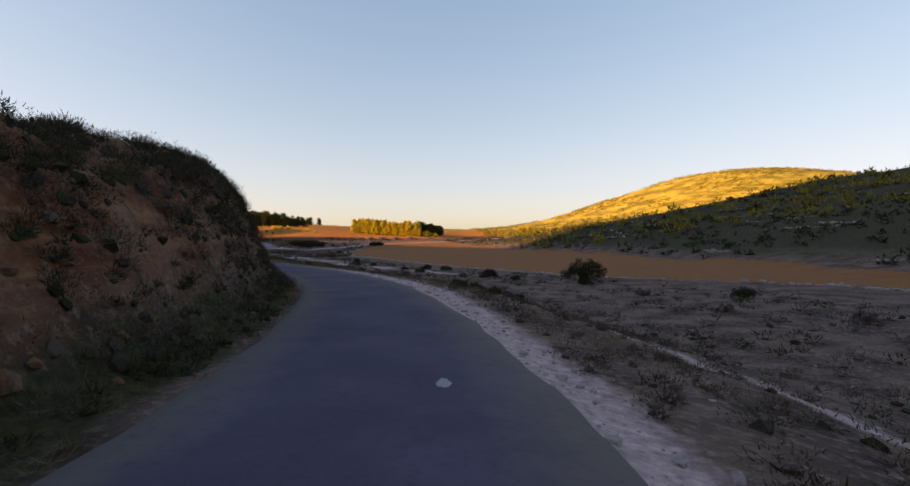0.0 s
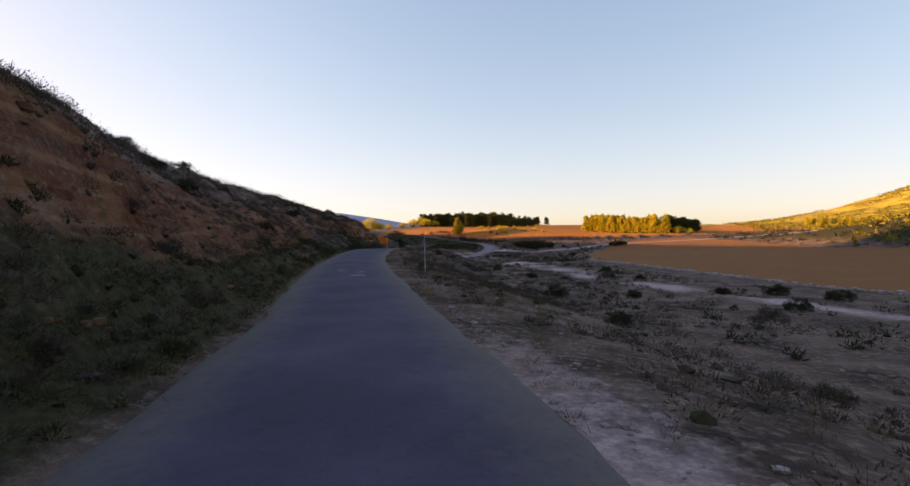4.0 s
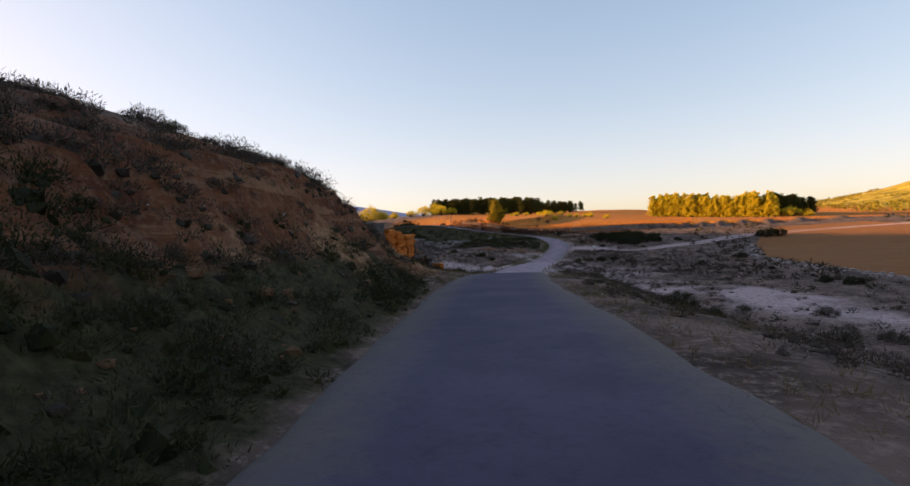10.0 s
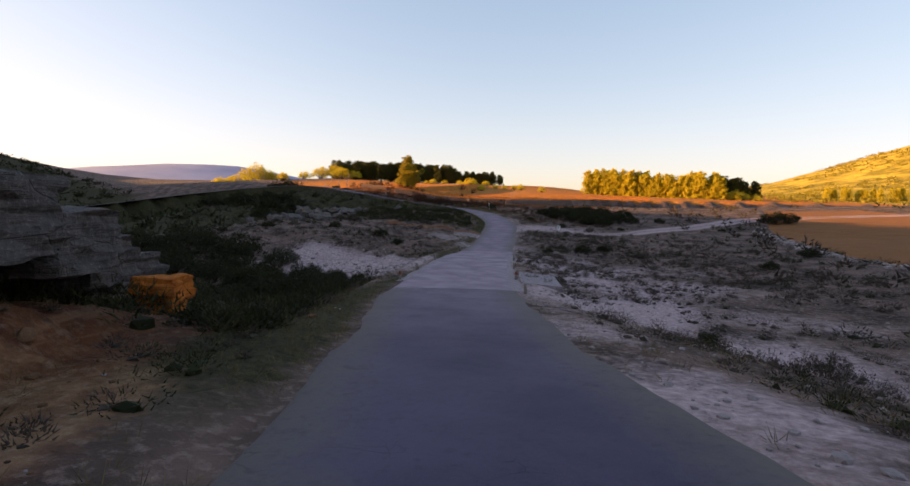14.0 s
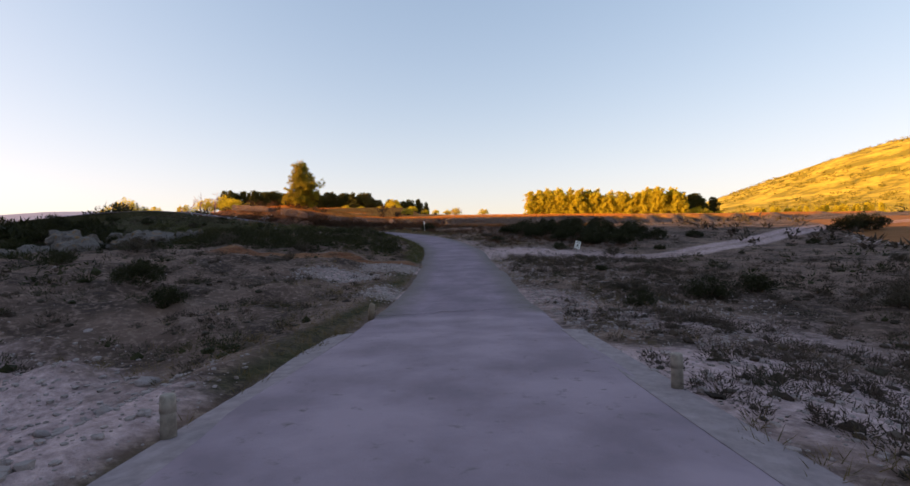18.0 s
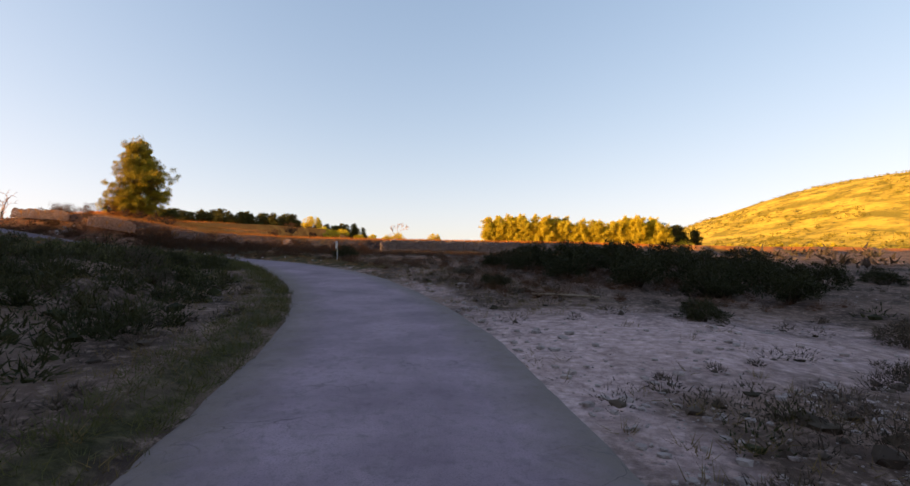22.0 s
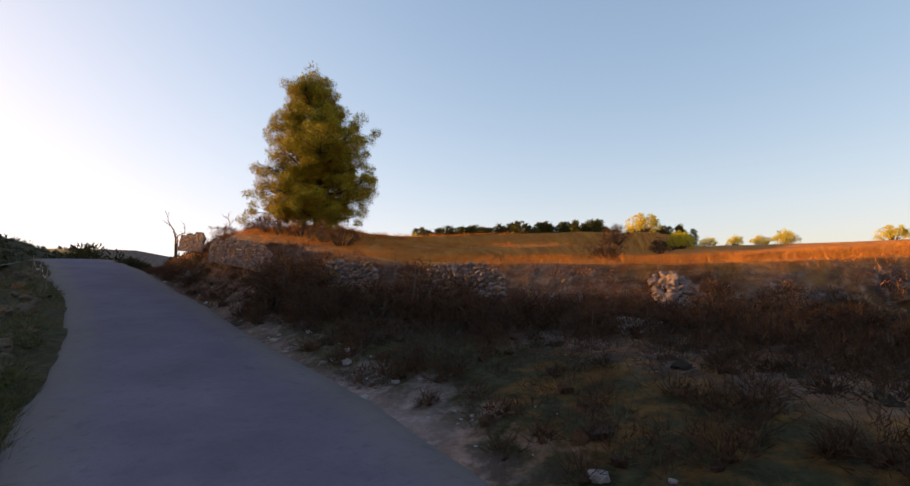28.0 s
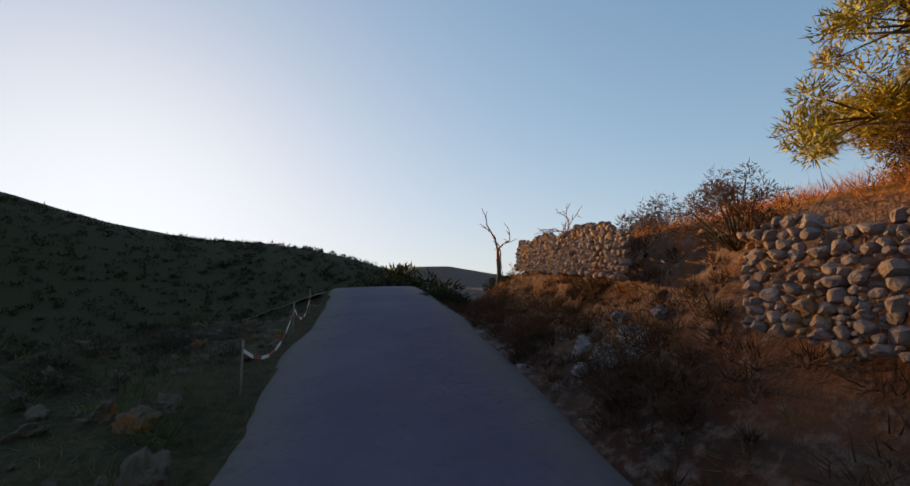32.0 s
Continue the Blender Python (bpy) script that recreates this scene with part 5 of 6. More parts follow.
def cairn(name, label, x, y, wide, high, count, low, big):
    """Wall stones heaped into a mound, ring upon ring."""
    ob = thing(name, x, y, 0.0, label=label, category="stones")
    for i in range(count):
        up = 1 - math.sqrt(1 - i / count)
        a, k = 2.4 * i, wide * (1 - up) * r.uniform(0.6, 1.0)
        px_, py_ = k * math.cos(a), 0.55 * k * math.sin(a)
        w = r.uniform(low, big)
        part("stone", WALL_STONES[r.integers(10)], ob, m=Matrix.LocRotScale((px_, py_, height(x + px_, y + py_) + high * up + 0.3 * w), spin(1.2), (w * 1.2, w, w * r.uniform(0.6, 0.9))))
    return ob


cairn("stone_heap", "mound of pale wall stones on the terrace edge", -71.1, 182.45, 0.52, 0.36, 110, 0.08, 0.17)
for x0, y0, x1, y1, count, label in ((-73.7, 181.8, -72.6, 182.0, 26, "few wall stones fallen in dry grass"),):
    spots = []
    for i in range(count):
        k = r.uniform()
        spots.append((x0 + (x1 - x0) * k + r.normal() * 0.06, y0 + (y1 - y0) * k + r.normal() * 0.10, r.uniform(0.07, 0.16), r.uniform(0.6, 1.3)))
    rock_heap("fallen_stones", label, spots, WALL_STONES, "stones")


def beside(station, off):
    """The place at a signed distance from the middle of the lane; the station counts along it."""
    k = int(np.argmin(np.abs(STATION - station)))
    return LINE[k, 0] + TANGENT[k, 1] * off, LINE[k, 1] - TANGENT[k, 0] * off, LINE_Z[k], math.atan2(TANGENT[k, 1], TANGENT[k, 0])


# pale rock face in the bank
spots = []
for i in range(290):
    s0, off = r.uniform(63.3, 70.8), -1.9 - r.uniform(1.3, 3.2)
    px_, py_, _, _ = beside(s0, off)
    spots.append((px_, py_, 0.12 + 0.26 * r.uniform() ** 2, r.uniform(0.45, 0.85)))
rock_heap("rock_outcrop", "broken grey rock face in the roadside bank", spots, GREY_STONES[:4] + BOULDERS[:5])


# pale boulders at the foot of the bank
spots = []
for i in range(55):
    px_, py_, _, _ = beside(r.uniform(49, 57), -2.3 - r.uniform(0.6, 1.7))
    spots.append((px_, py_, 0.12 + 0.34 * r.uniform() ** 2, r.uniform(0.4, 0.7)))
rock_heap("bank_boulders", "tan and grey boulders below the red earth bank", spots, BOULDERS)

# the rock ledge: thick beds broken into blocks
def block(seed, sx, sy, sz, material):
    bm = bmesh.new()
    bmesh.ops.create_cube(bm, size=1)
    bmesh.ops.subdivide_edges(bm, edges=bm.edges[:], cuts=12, use_grid_fill=True)
    off = Vector(np.random.default_rng(seed).uniform(-90, 90, 3))
    for v in bm.verts:
        p = Vector((v.co.x * sx, v.co.y * sy, v.co.z * sz))
        flat = Vector((v.co.x, v.co.y, 0.35 * v.co.z)).normalized()
        bed = math.floor(p.z * 4.5 + 0.8 * noise.noise(p * 0.5 + off)) * 1.7
        d = 0.18 * noise.noise(Vector((p.x, p.y, bed)) * 0.9 + off) + 0.09 * noise.noise(p * 3.1 + off) + 0.11 * noise.noise(Vector((p.x * 2, p.y * 2, bed * 3)) + off)
        corner = max(0.0, v.co.length - 0.70)
        v.co = p + flat * d - v.co.normalized() * 0.35 * corner * min(sx, sy, sz)
    me = bpy.data.meshes.new("rock_block")
    bm.to_mesh(me)
    bm.free()
    me.materials.append(material)
    return me


ledge = thing("rock_ledge", *beside(96, -6.8)[:2], 0.0, label="overhanging ledge of thick ochre and grey rock beds", category="rock")
base = ledge.location.copy()
for i, (st, off, sx, sy, sz, z, ochre) in enumerate([
        (86.6, 7.6, 3.0, 2.6, 1.2, 2.6, 0), (89.5, 7.4, 3.3, 2.6, 1.3, 2.15, 0), (91.6, 7.3, 1.5, 2.6, 1.35, 1.8, 1), (93.2, 7.2, 1.7, 2.6, 1.4, 1.65, 1), (95.2, 7.15, 2.3, 2.6, 1.4, 1.5, 1), (98.2, 7.1, 4.2, 2.6, 1.25, 1.25, 0),
        (101.7, 7.1, 2.9, 2.5, 1.15, 0.9, 0), (103.9, 7.2, 1.6, 2.2, 1.0, 0.5, 0), (105.2, 7.4, 1.4, 1.6, 0.9, 0.0, 0), (106.7, 8.0, 1.6, 1.4, 0.8, -0.45, 0), (105.4, 6.0, 0.85, 0.8, 0.75, -0.72, 1),
        (87.5, 9.6, 5.0, 3.4, 0.7, 3.2, 0), (92.5, 9.4, 5.0, 3.4, 0.6, 2.45, 0), (97.5, 9.6, 4.8, 3.4, 0.5, 1.85, 0), (102, 9.4, 3.6, 3.0, 0.45, 1.35, 0), (98.2, 7.7, 3.0, 1.6, 0.7, 0.3, 1), (101.5, 7.7, 2.6, 1.6, 0.7, 0.0, 0)]):
    px_, py_, pz_, turn = beside(st, -off)
    part("rock_block", block(300 + i, sx, sy, sz, LEDGE_OCHRE if ochre else LEDGE), ledge, m=Matrix.LocRotScale((px_ - base.x, py_ - base.y, z), Euler((r.uniform(-0.03, 0.03), r.uniform(-0.03, 0.03), turn + r.uniform(-0.06, 0.06))), (1, 1, 1)))

# pale bedrock washed bare beside the ford
spots = []
for i in range(260):
    off = 4.6 + 8.5 * r.uniform()
    px_, py_, _, _ = beside(122.5 + 0.3 * off + r.normal() * 2.2, -off)
    spots.append((px_, py_, 0.07 + 0.22 * r.uniform() ** 3, r.uniform(0.3, 0.55)))
rock_heap("pale_bedrock", "pale smooth bedrock washed bare beside the ford", spots, SMOOTH)

# grey outcrop beyond the stream
spots = [(-85 + r.normal() * 3.5, 156 + r.normal() * 4.5, r.uniform(0.5, 1.6), r.uniform(0.55, 0.95)) for i in range(80)]
rock_heap("grey_outcrop", "weathered grey boulders among scrub beyond the stream", spots, GREY_STONES)
spots = [(*beside(r.uniform(175, 187), -HALF[-1] - 0.35 - 2.9 * r.uniform() ** 1.3)[:2], 0.06 + 0.22 * r.uniform() ** 2, r.uniform(0.5, 0.95)) for i in range(290)]
rock_heap("roadside_outcrop", "rough ochre rocks on the lane's sunny side", spots, BOULDERS)


def boulder(x, y, size, label, flat=0.6, kind=None, name="boulder", length=1.0):
    me = (kind or PALE)[r.integers(6)]
    ob = new(name, me)
    ob.matrix_basis = Matrix.LocRotScale((x, y, height(x, y) + 0.15 * size * flat), Euler((0, 0, r.uniform(0, 6))), (size * length, size, size * flat))
    return tagged(ob, label, "stone")


boulder(-59.25, 164.6, 0.30, "pale flat boulder in dry grass beside the bend", 0.5, length=1.5)
boulder(-71.3, 180.6, 0.5, "pale boulder in the brambles below the terrace", 0.5, length=1.5)

# white stones tumbled at the foot of the wall
spots = [(-86.5 + r.normal() * 0.35, 182.2 + r.normal() * 0.16, r.uniform(0.09, 0.19), r.uniform(0.6, 0.9)) for i in range(30)]
rock_heap("stone_pile", "small pile of white stones beside the lane", spots, PALE)


def pebbles(name, place, keep, low, high, material, label, seed):
    rr, x, y, d, e, q, c, f = place
    k = rr.uniform(size=len(x)) < keep(x, y, d, e, q, c, f)
    x, y = x[k], y[k]
    n = len(x)
    size = low * (high / low) ** (rr.uniform(size=n) ** 2.4)
    small = [stone_shape(240 + i, 0.5, 1) for i in range(6)]
    a, sq, fl = rr.uniform(0, 6.28, n), rr.uniform(0.6, 1, n), rr.uniform(0.4, 0.8, n)
    z = on_ground(x, y) + 0.1 * size
    verts, faces = [], []
    count = 0
    for i in range(6):
        v, fc = small[i]
        m = np.arange(i, n, 6)
        u = v[None] * np.stack([size[m], size[m] * sq[m], size[m] * fl[m]], axis=1)[:, None, :]
        cs, sn = np.cos(a[m])[:, None], np.sin(a[m])[:, None]
        w = np.stack([u[..., 0] * cs - u[..., 1] * sn + x[m][:, None], u[..., 0] * sn + u[..., 1] * cs + y[m][:, None], u[..., 2] + z[m][:, None]], axis=-1)
        verts.append(w.reshape(-1, 3))
        faces.append((fc[None] + (count + np.arange(len(m)) * len(v))[:, None, None]).reshape(-1, 3))
        count += len(m) * len(v)
    return stuff(name, np.concatenate(verts), np.concatenate(faces), material, label, "stones")


pebbles("gravel_stones", band(50000, 0.02, 16, 81, power=1.5), lambda x, y, d, e, q, c, f: np.clip(c["gravel"] * 1.4, 0, 1), 0.025, 0.17, WHITE_ROCK, "pale loose stones and gravel", 81)
pebbles("scrub_stones", band(16000, 0.6, 24, 82), lambda x, y, d, e, q, c, f: 0.55 * (f < 0) * (c["field"] < 0.1) * (0.5 + fbm(x, y, 8, 3, 12)), 0.025, 0.12, WHITE_ROCK, "pale stones strewn through the scrub", 82)
pebbles("bank_stones", band(17000, 0.7, 9, 83, s1=108), lambda x, y, d, e, q, c, f: (d < 0) * (0.45 + 0.4 * (q < 36) + fbm(x, y, 4, 2, 13)), 0.03, 0.30, RED_ROCK, "rusty stones on the earth bank", 83)
pebbles("roadside_stones", band(17000, 0.1, 7, 86, s0=124, s1=150, power=1.3), lambda x, y, d, e, q, c, f: (d > 0) * np.clip(0.45 + 1.2 * fbm(x, y, 2.5, 3, 65), 0, 1), 0.022, 0.12, WHITE_ROCK, "small pale stones scattered beside the lane", 86)
pebbles("wash_stones", band(30000, 0.1, 14, 88, s0=114, s1=134), lambda x, y, d, e, q, c, f: (d < 0) * np.clip(c["gravel"] * 1.2, 0, 1), 0.02, 0.11, WHITE_ROCK, "fine white gravel washed across the ford", 88)
pebbles("rubble_stones", band(26000, 0.04, 5, 85, s0=135, s1=146), lambda x, y, d, e, q, c, f: (d < 0) * np.clip(c["gravel"] * 1.6, 0, 1), 0.035, 0.15, WHITE_ROCK, "pale rubble tipped beside the lane", 85)
g = np.random.default_rng(84)
fy = g.uniform(30, 168, 1600)
fx = field_west(fy) - 0.6 + g.normal(size=1600) * 0.5
one = np.zeros(1600)
pebbles("field_edge_stones", (g, fx, fy, one, one, one, {}, one), lambda x, y, d, e, q, c, f: 1.0 + 0 * x, 0.10, 0.55, WHITE_ROCK, "row of cleared stones along the ploughed field", 84)

g = np.random.default_rng(87)
fx, fy, one = [], [], np.zeros(1500)
for i in range(30):
    cy = g.uniform(20, 165)
    cx, slant = foot_line(cy) + g.uniform(4, 75), g.uniform(-0.2, 0.5)
    k = g.uniform(-1, 1, 50) * g.uniform(3, 9)
    fx.append(cx + slant * k + g.normal(size=50) * 0.25)
    fy.append(cy - k + g.normal(size=50) * 0.25)
pebbles("terrace_rubble", (g, np.concatenate(fx), np.concatenate(fy), one, one, one, {}, one), lambda x, y, d, e, q, c, f: 1.0 + 0 * x, 0.16, 0.9, WHITE_ROCK, "broken lines of pale stone across the foothill", 87)

# ---- signs, posts, ford, dead trees ----
METAL = plain_material("galvanised_steel", (0.42, 0.44, 0.47), (0.55, 0.57, 0.60), 12, 0.45, 0.8)
PAINT_WHITE = plain_material("white_paint", (0.70, 0.70, 0.70), (0.82, 0.82, 0.80), 9, 0.45)
PAINT_RED = plain_material("red_paint", (0.26, 0.03, 0.025), (0.38, 0.06, 0.04), 9, 0.5)
PAINT_BLACK = plain_material("black_paint", (0.02, 0.02, 0.02), (0.05, 0.045, 0.04), 9, 0.5)
PAINT_YELLOW = plain_material("yellow_tape", (0.70, 0.55, 0.05), (0.80, 0.66, 0.10), 9, 0.5)
CONCRETE = plain_material("weathered_concrete", (0.21, 0.168, 0.178), (0.32, 0.256, 0.265), 5, 0.95, 0, 0.6)
OLD_WOOD = plain_material("grey_wood", (0.17, 0.125, 0.09), (0.28, 0.22, 0.165), 14, 0.9, 0, 0.5)


def flat_shape(points, thick):
    """A flat plate in the xz plane, outline given as (x, z), with thickness along y."""
    n = len(points)
    v = [(x, -thick / 2, z) for x, z in points] + [(x, thick / 2, z) for x, z in points]
    f = [tuple(range(n)), tuple(range(2 * n - 1, n - 1, -1))] + [(i, i + n, (i + 1) % n + n, (i + 1) % n) for i in range(n)]
    return v, f


def rounded_triangle(side, cut):
    h = side * 0.866
    pts, out = [Vector((-side / 2, 0)), Vector((side / 2, 0)), Vector((0, h))], []
    for i in range(3):
        p, a, b = pts[i], pts[i - 1], pts[(i + 1) % 3]
        for k in range(5):
            t = k / 4
            q0, q1 = p + (a - p).normalized() * cut, p + (b - p).normalized() * cut
            m = q0 * (1 - t) ** 2 + p * 2 * t * (1 - t) + q1 * t * t
            out.append((m.x, m.y))
    return out


# white sign face with blue shade and sky reflection put into its colour
SIGN_FACE = plain_material("shade_tinted_white", (0.24, 0.27, 0.36), (0.34, 0.37, 0.46), 9, 0.35)

# triangular warning sign
sign = thing("warning_sign", -20.25, 50.4, turn=-28, label="triangular warning sign with red border on steel post", category="road sign")
part("post", mesh_from("post", *box(0.05, 0.03, 1.70, 0.006), METAL, False), sign, "galvanised steel post")
plate = part("plate", mesh_from("plate", *flat_shape([(x, z + 1.27) for x, z in rounded_triangle(0.56, 0.06)], 0.012), PAINT_RED, False), sign, "red triangular plate", pose(0, -0.03, 0))
part("face", mesh_from("face", *flat_shape([(x, z + 1.32) for x, z in rounded_triangle(0.40, 0.04)], 0.004), SIGN_FACE, False), plate, "pale inner triangle", pose(0, -0.009, 0))
part("symbol", mesh_from("symbol", *flat_shape([(-0.05, 1.36), (0.05, 1.36), (0.035, 1.47), (0.015, 1.56), (-0.02, 1.54), (-0.03, 1.46)], 0.003), PAINT_BLACK, False), plate, "dark symbol", pose(0, -0.0135, 0))

# chevron board on the bend
chev = thing("chevron_sign", -65.9, 174.9, turn=-55, size=0.96, label="black and white chevron board on a steel post", category="road sign")
part("post", mesh_from("post", *box(0.05, 0.04, 1.0, 0.006), METAL, False), chev)
part("tape", mesh_from("tape", *box(0.056, 0.046, 0.05, 0.002, 1, (0, 0, 0.45)), PAINT_YELLOW, False), chev, "yellow tape")
board = part("board", mesh_from("board", *box(0.36, 0.012, 0.42, 0.004, 1, (0, -0.03, 0.60)), PAINT_BLACK, False), chev)
for off in (-0.08, 0.09):
    pts = [(off - 0.09, 0.605), (off + 0.0, 0.605), (off + 0.075, 0.81), (off + 0.0, 1.015), (off - 0.09, 1.015), (off - 0.015, 0.81)]
    part("chevron", mesh_from("chevron", *flat_shape(pts, 0.004), PAINT_WHITE, False), board, "white chevron", pose(0, -0.039, 0))

# small tilted notice board
notice = thing("notice_board", -53.8, 151.6, turn=20, label="small white notice board tilted on a thin stake", category="sign")
part("stake", mesh_from("stake", *tube([(0, 0, -0.05), (0.05, 0, 0.6), (0.14, 0, 0.95)], [0.012, 0.012, 0.012], 6), OLD_WOOD), notice)
panel = part("panel", mesh_from("panel", *box(0.32, 0.012, 0.40, 0.004, 1), PAINT_WHITE, False), notice, "white panel", pose(0.07, -0.02, 0.72, 0, 17, 0))
for k, (w, h, z) in enumerate([(0.22, 0.015, 0.33), (0.24, 0.012, 0.28), (0.10, 0.09, 0.13), (0.2, 0.012, 0.08)]):
    part("bar", mesh_from("bar", *box(w, 0.003, h, 0, 1, (0.0, -0.009, z)), PAINT_BLACK, False), panel)


FADED_RED = plain_material("faded_red_paint", (0.20, 0.05, 0.03), (0.34, 0.10, 0.06), 7, 0.85, 0, 0.4)
WHITEWASH = plain_material("flaking_whitewash", (0.20, 0.17, 0.145), (0.42, 0.37, 0.32), 7, 0.9, 0, 0.5)


# stubby marker posts along the ford
def marker(x, y, z, red, high=0.42):
    ob = thing("marker_post", x, y, z - 0.05, turn=r.uniform(0, 90), label="stubby white concrete post with faded red top" if red else "stubby weathered concrete marker post", category="post", group="ford marker posts")
    bm_v, bm_f = tube([(0, 0, 0), (0, 0, high * 0.9), (0, 0, high * 0.98), (0, 0, high)], [0.068, 0.062, 0.056, 0.04], 12)
    part("shaft", mesh_from("shaft", bm_v, bm_f, WHITEWASH), ob)
    part("cap", mesh_from("cap", *tube([(0, 0, high * 0.62), (0, 0, high * 0.9), (0, 0, high * 0.985), (0, 0, high * 1.005)], [0.069, 0.065, 0.059, 0.04], 12), FADED_RED if red else WHITEWASH), ob, "faded red top" if red else "")


for side, stations in ((1, (113.2, 117.7, 122.2, 126.9)), (-1, (116.6, 120.8, 125.6))):
    for i, st in enumerate(stations):
        k = int(np.argmin(np.abs(STATION - st)))
        px_, py_, pz_, _ = beside(st, side * (HALF[k] + 0.16))
        marker(px_, py_, pz_, i == 1 if side == 1 else i == 0)


# the ford's concrete body and its apron on the low side
def sweep_slab(name, s0, s1, inner, outer, top, bottom, label):
    ks = [k for k in range(len(STATION)) if s0 <= STATION[k] <= s1]
    verts, faces = [], []
    for k in ks:
        n = Vector((TANGENT[k, 1], -TANGENT[k, 0]))
        for off, dz in ((inner, top[0]), (outer, top[1]), (outer, bottom), (inner, bottom)):
            o = off * (HALF[k] if abs(off) <= 1.2 else 1.0)
            verts.append((LINE[k, 0] + n.x * o, LINE[k, 1] + n.y * o, LINE_Z[k] + dz))
    m = len(ks)
    for i in range(m - 1):
        for j in range(4):
            a, b = 4 * i + j, 4 * i + (j + 1) % 4
            faces.append((a, b, b + 4, a + 4))
    faces += [(3, 2, 1, 0), (4 * m - 4, 4 * m - 3, 4 * m - 2, 4 * m - 1)]
    return tagged(new(name, mesh_from(name, verts, faces, CONCRETE, False)), label, "concrete", kind="structure")


sweep_slab("ford_kerb_east", 113.6, 131.0, 0.90, 1.10, (0.010, -0.015), -1.3, "broken concrete edge of the ford")
sweep_slab("ford_kerb_west", 116.0, 131.0, -1.10, -0.92, (-0.015, 0.008), -1.1, "broken concrete edge of the ford")
sweep_slab("ford_apron", 116.5, 121.5, 2.85, 4.7, (0.0, -0.16), -1.5, "tilted concrete apron below the ford")

# stakes with red and white tape at the crest
stakes = thing("taped_stakes", *beside(181.0, -2.1)[:2], 0.0, label="thin stakes joined by red and white tape", category="barrier")
o = stakes.location.copy()
tops = []
for px_, py_ in ((-88.3, 178.55), (-92.0, 179.4), (-95.5, 180.1)):
    part("stake", mesh_from("stake", *tube([(0, 0, -0.1), (0.02, 0.01, 0.3), (0.05, 0.02, 0.62)], [0.014, 0.013, 0.012], 6), OLD_WOOD), stakes, m=pose(px_ - o.x, py_ - o.y, height(px_, py_)))
    tops.append(Vector((px_ - o.x + 0.04, py_ - o.y + 0.02, height(px_, py_) + 0.5)))
for a, b in zip(tops, tops[1:]):
    for k in range(8):
        t0, t1 = k / 8, (k + 1) / 8
        sag = lambda t: a.lerp(b, t) - Vector((0, 0, 1.5 * t * (1 - t)))
        p0, p1 = sag(t0), sag(t1)
        up = Vector((0, 0, 0.022))
        part("tape", mesh_from("tape", [p0 - up, p1 - up, p1 + up, p0 + up, p0 - up + Vector((0, 0.004, 0)), p1 - up + Vector((0, 0.004, 0)), p1 + up + Vector((0, 0.004, 0)), p0 + up + Vector((0, 0.004, 0))],
                               [(0, 1, 2, 3), (7, 6, 5, 4), (0, 4, 5, 1), (3, 2, 6, 7)], PAINT_RED if k % 2 else PAINT_WHITE, False), stakes, "red band" if k % 2 else "white band")

# leafless trees on the terrace
TWIG = plain_material("pale_twigs", (0.26, 0.16, 0.135), (0.44, 0.30, 0.25), 14, 0.9, 0, 0.4)


def bare_tree(seed, x, y, high, label, thick=0.05, spread=0.5, twigs=3):
    g = np.random.default_rng(seed)
    limbs = []

    def grow(p, d, ln, rad, level):
        q = p + d * ln * 0.5 + Vector(g.normal(size=3)) * ln * 0.06
        e = p + d * ln + Vector(g.normal(size=3)) * ln * 0.08
        limbs.append(tube([p, q, e], [rad, rad * 0.82, rad * 0.62], 6 if level < 2 else 4))
        if level < 4:
            for i in range(2 if level < 1 else twigs):
                nd = (d + Vector(g.normal(size=3)) * spread + Vector((0, 0, 0.15))).normalized()
                grow(e if i else q, nd, ln * g.uniform(0.55, 0.8), max(rad * 0.6, 0.014), level + 1)

    grow(Vector((0, 0, -0.1)), Vector((0.08, 0, 1)).normalized(), high * 0.36, 1.5 * thick, 0)
    ob = thing("bare_tree", x, y, label=label, category="tree")
    part("trunk", mesh_from("trunk", *limbs[0], BARK), ob)
    part("crown", mesh_from("crown", *join(limbs[1:]), TWIG), ob, "leafless crown of crooked twigs")


bare_tree(1, -98.9, 187.4, 3.4, "small leafless almond tree with crooked dark branches", 0.07, 0.6, 2)
bare_tree(2, -98.6, 190.2, 3.6, "leafless almond tree with many fine twigs", 0.06, 0.5, 3)
bare_tree(3, -103.5, 191.5, 3.8, "leafless almond tree behind the terrace", 0.06, 0.5, 3)
bare_tree(4, -64.1, 185.2, 1.9, "slender leafless sapling on the dry field edge", 0.022, 0.4, 3)

# pale pole lying beside the bend
pole = new("fallen_pole", mesh_from("fallen_pole", *tube([(0, 0, 0.05), (0.9, 0.03, 0.06), (1.9, 0.0, 0.05)], [0.035, 0.04, 0.03], 8), OLD_WOOD))
pole.matrix_basis = pose(-57.3, 162.9, height(-56.5, 162.5) + 0.05, 0, 2, -25)
tagged(pole, "pale wooden pole lying in dry grass", "pole")

# white paint marks on the asphalt
MARK = plain_material("worn_road_paint", (0.20, 0.19, 0.195), (0.34, 0.33, 0.33), 20, 0.7)


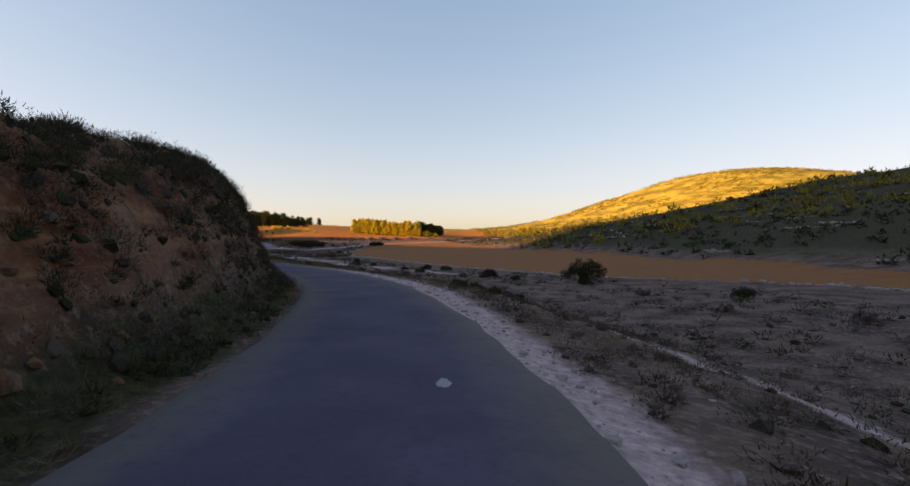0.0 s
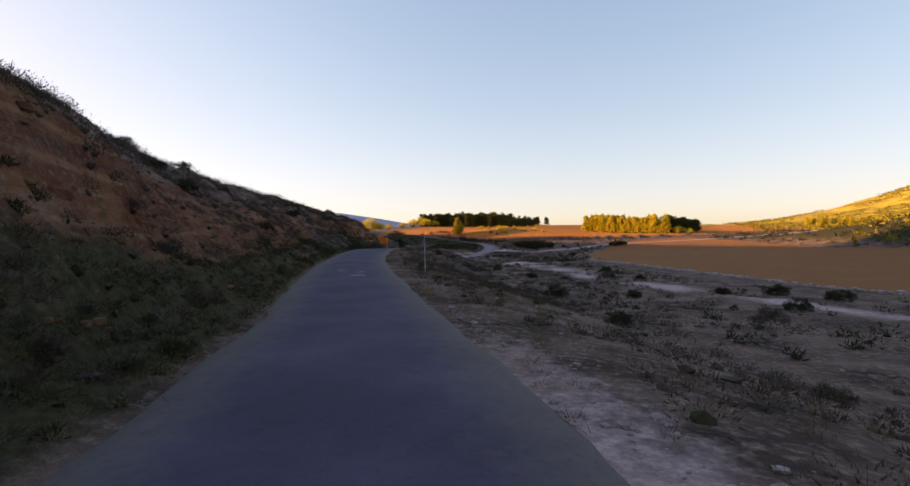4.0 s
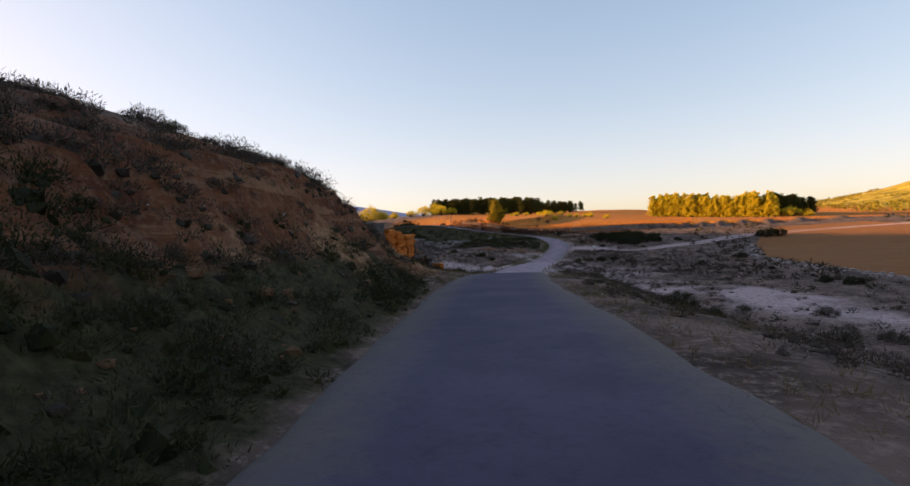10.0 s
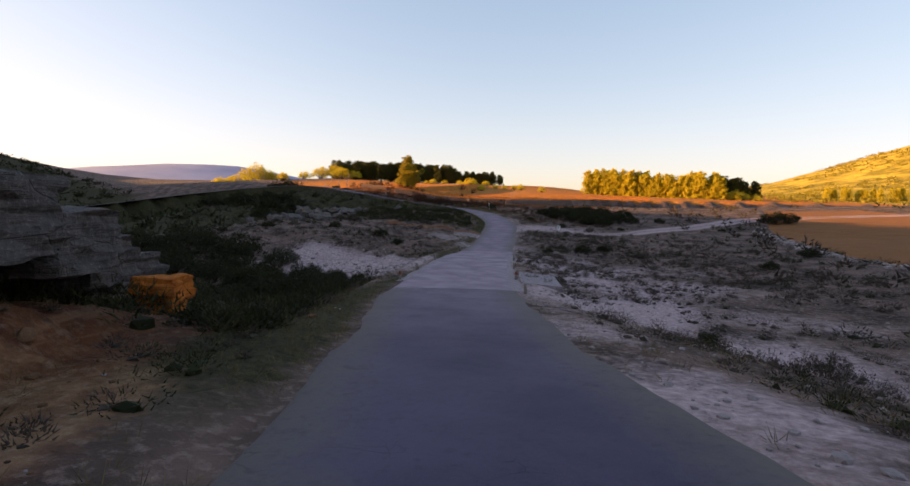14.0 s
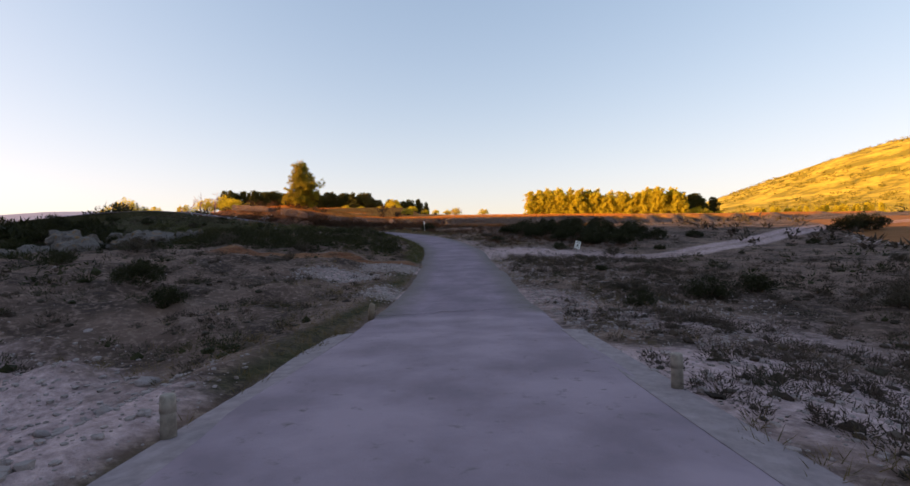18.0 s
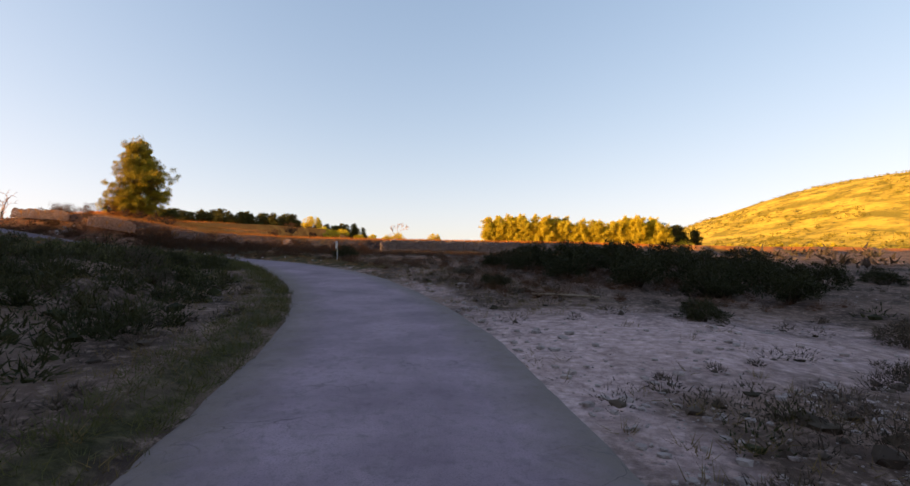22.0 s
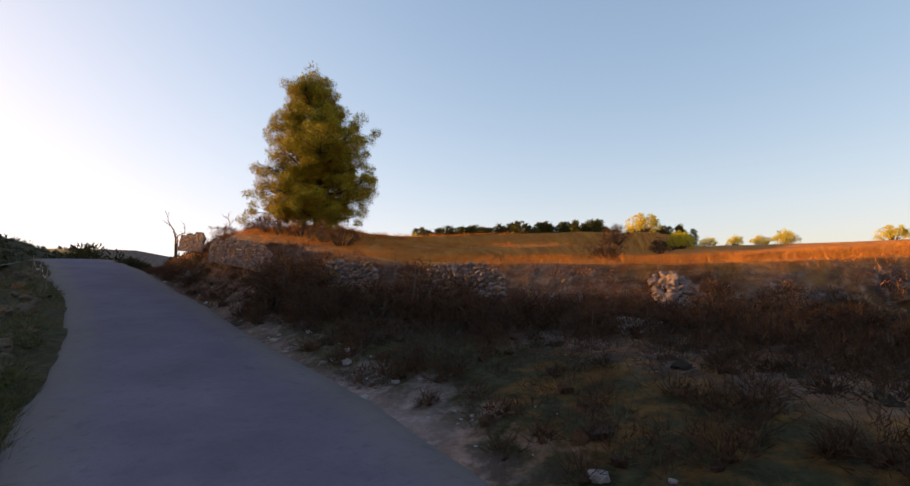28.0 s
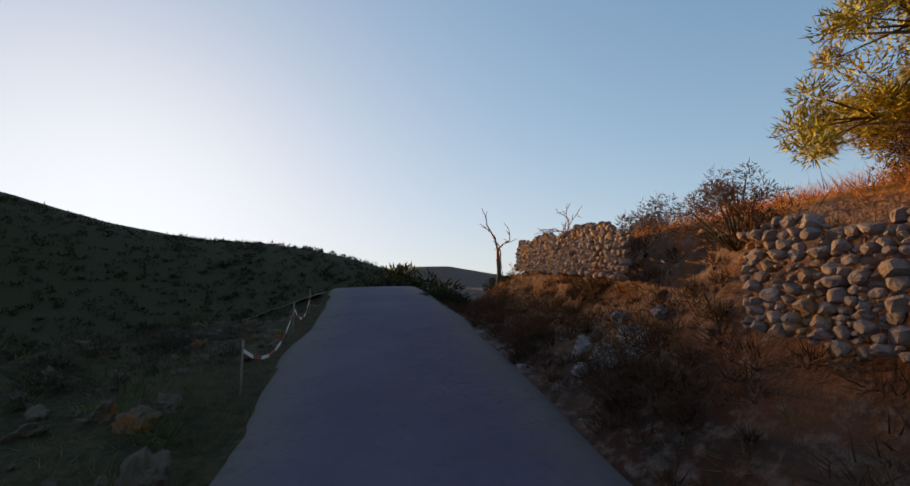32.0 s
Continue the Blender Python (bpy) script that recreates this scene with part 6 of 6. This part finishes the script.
def paint_mark(cx, cy, sx, sy, seed, turn):
    g = np.random.default_rng(seed)
    st = along_road(np.array([cx]), np.array([cy]))
    z = float(st[1][0]) + 0.036
    ring = [(sx * g.uniform(0.7, 1.1) * math.cos(a), sy * g.uniform(0.7, 1.1) * math.sin(a), 0) for a in np.linspace(0, 6.28, 22)[:-1]]
    me = mesh_from("paint_mark", ring + [(0.99 * a, 0.99 * b, -0.01) for a, b, _ in ring], [tuple(range(21))] + [(i, i + 21, (i + 1) % 21 + 21, (i + 1) % 21) for i in range(21)], MARK, False)
    ob = new("paint_mark", me)
    ob.matrix_basis = pose(cx, cy, z, 0, 0, turn)
    tagged(ob, "worn white paint blotch on the asphalt", "road marking", "paint blotches")


for cx, cy, sx, sy, sd in [(-22.5, 48.2, 0.22, 0.20, 1), (-24.1, 48.7, 0.34, 0.10, 2), (-23.6, 48.1, 0.10, 0.08, 3), (-21.5, 46.6, 0.34, 0.22, 4), (-0.12, 5.55, 0.09, 0.2, 5)]:
    paint_mark(cx, cy, sx, sy, sd, 35 if cy > 20 else 0)


# cracks across the lane at the ford's ends
TAR = plain_material("crack_dirt", (0.035, 0.029, 0.030), (0.06, 0.05, 0.05), 20, 0.95)


def road_crack(points, seed, wide=0.022):
    g = np.random.default_rng(seed)
    verts = []
    pts = []
    for (ax, ay), (bx, by) in zip(points, points[1:]):
        for k in range(10):
            pts.append((ax + (bx - ax) * k / 10 + g.normal() * 0.02, ay + (by - ay) * k / 10 + g.normal() * 0.05))
    for x, y in pts:
        q_, z_, d_, e_ = along_road(np.array([x]), np.array([y]))
        z = float(z_[0]) + 0.036 + 0.012 * float(fbm(np.array([x]), np.array([y]), 1.5, 3, 9)[0])
        w = wide * g.uniform(0.3, 1.2)
        verts += [(x, y - w, z), (x, y + w, z)]
    faces = [(2 * i, 2 * i + 2, 2 * i + 3, 2 * i + 1) for i in range(len(pts) - 1)]
    tagged(new("road_crack", mesh_from("road_crack", verts, faces, TAR, False)), "dark crack across the worn lane", "crack", "cracks across the lane")


road_crack([(-60.2, 137.25), (-59.5, 137.42), (-58.0, 137.95), (-56.5, 138.45)], 1)
road_crack([(-57.5, 118.2), (-56.2, 118.5), (-54.8, 118.8), (-53.2, 119.2)], 2, 0.025)
road_crack([(-60.6, 150.3), (-59.8, 150.6), (-58.9, 151.0)], 3, 0.03)
stub = thing("marker_post", -60.15, 137.25, -2.45, turn=12, label="leaning broken wooden marker stub", category="post", group="ford marker posts")
part("shaft", mesh_from("shaft", *tube([(0, 0, 0), (0.02, 0, 0.25), (0.04, 0.01, 0.36), (0.05, 0.01, 0.37)], [0.075, 0.07, 0.065, 0.04], 12), OLD_WOOD), stub)
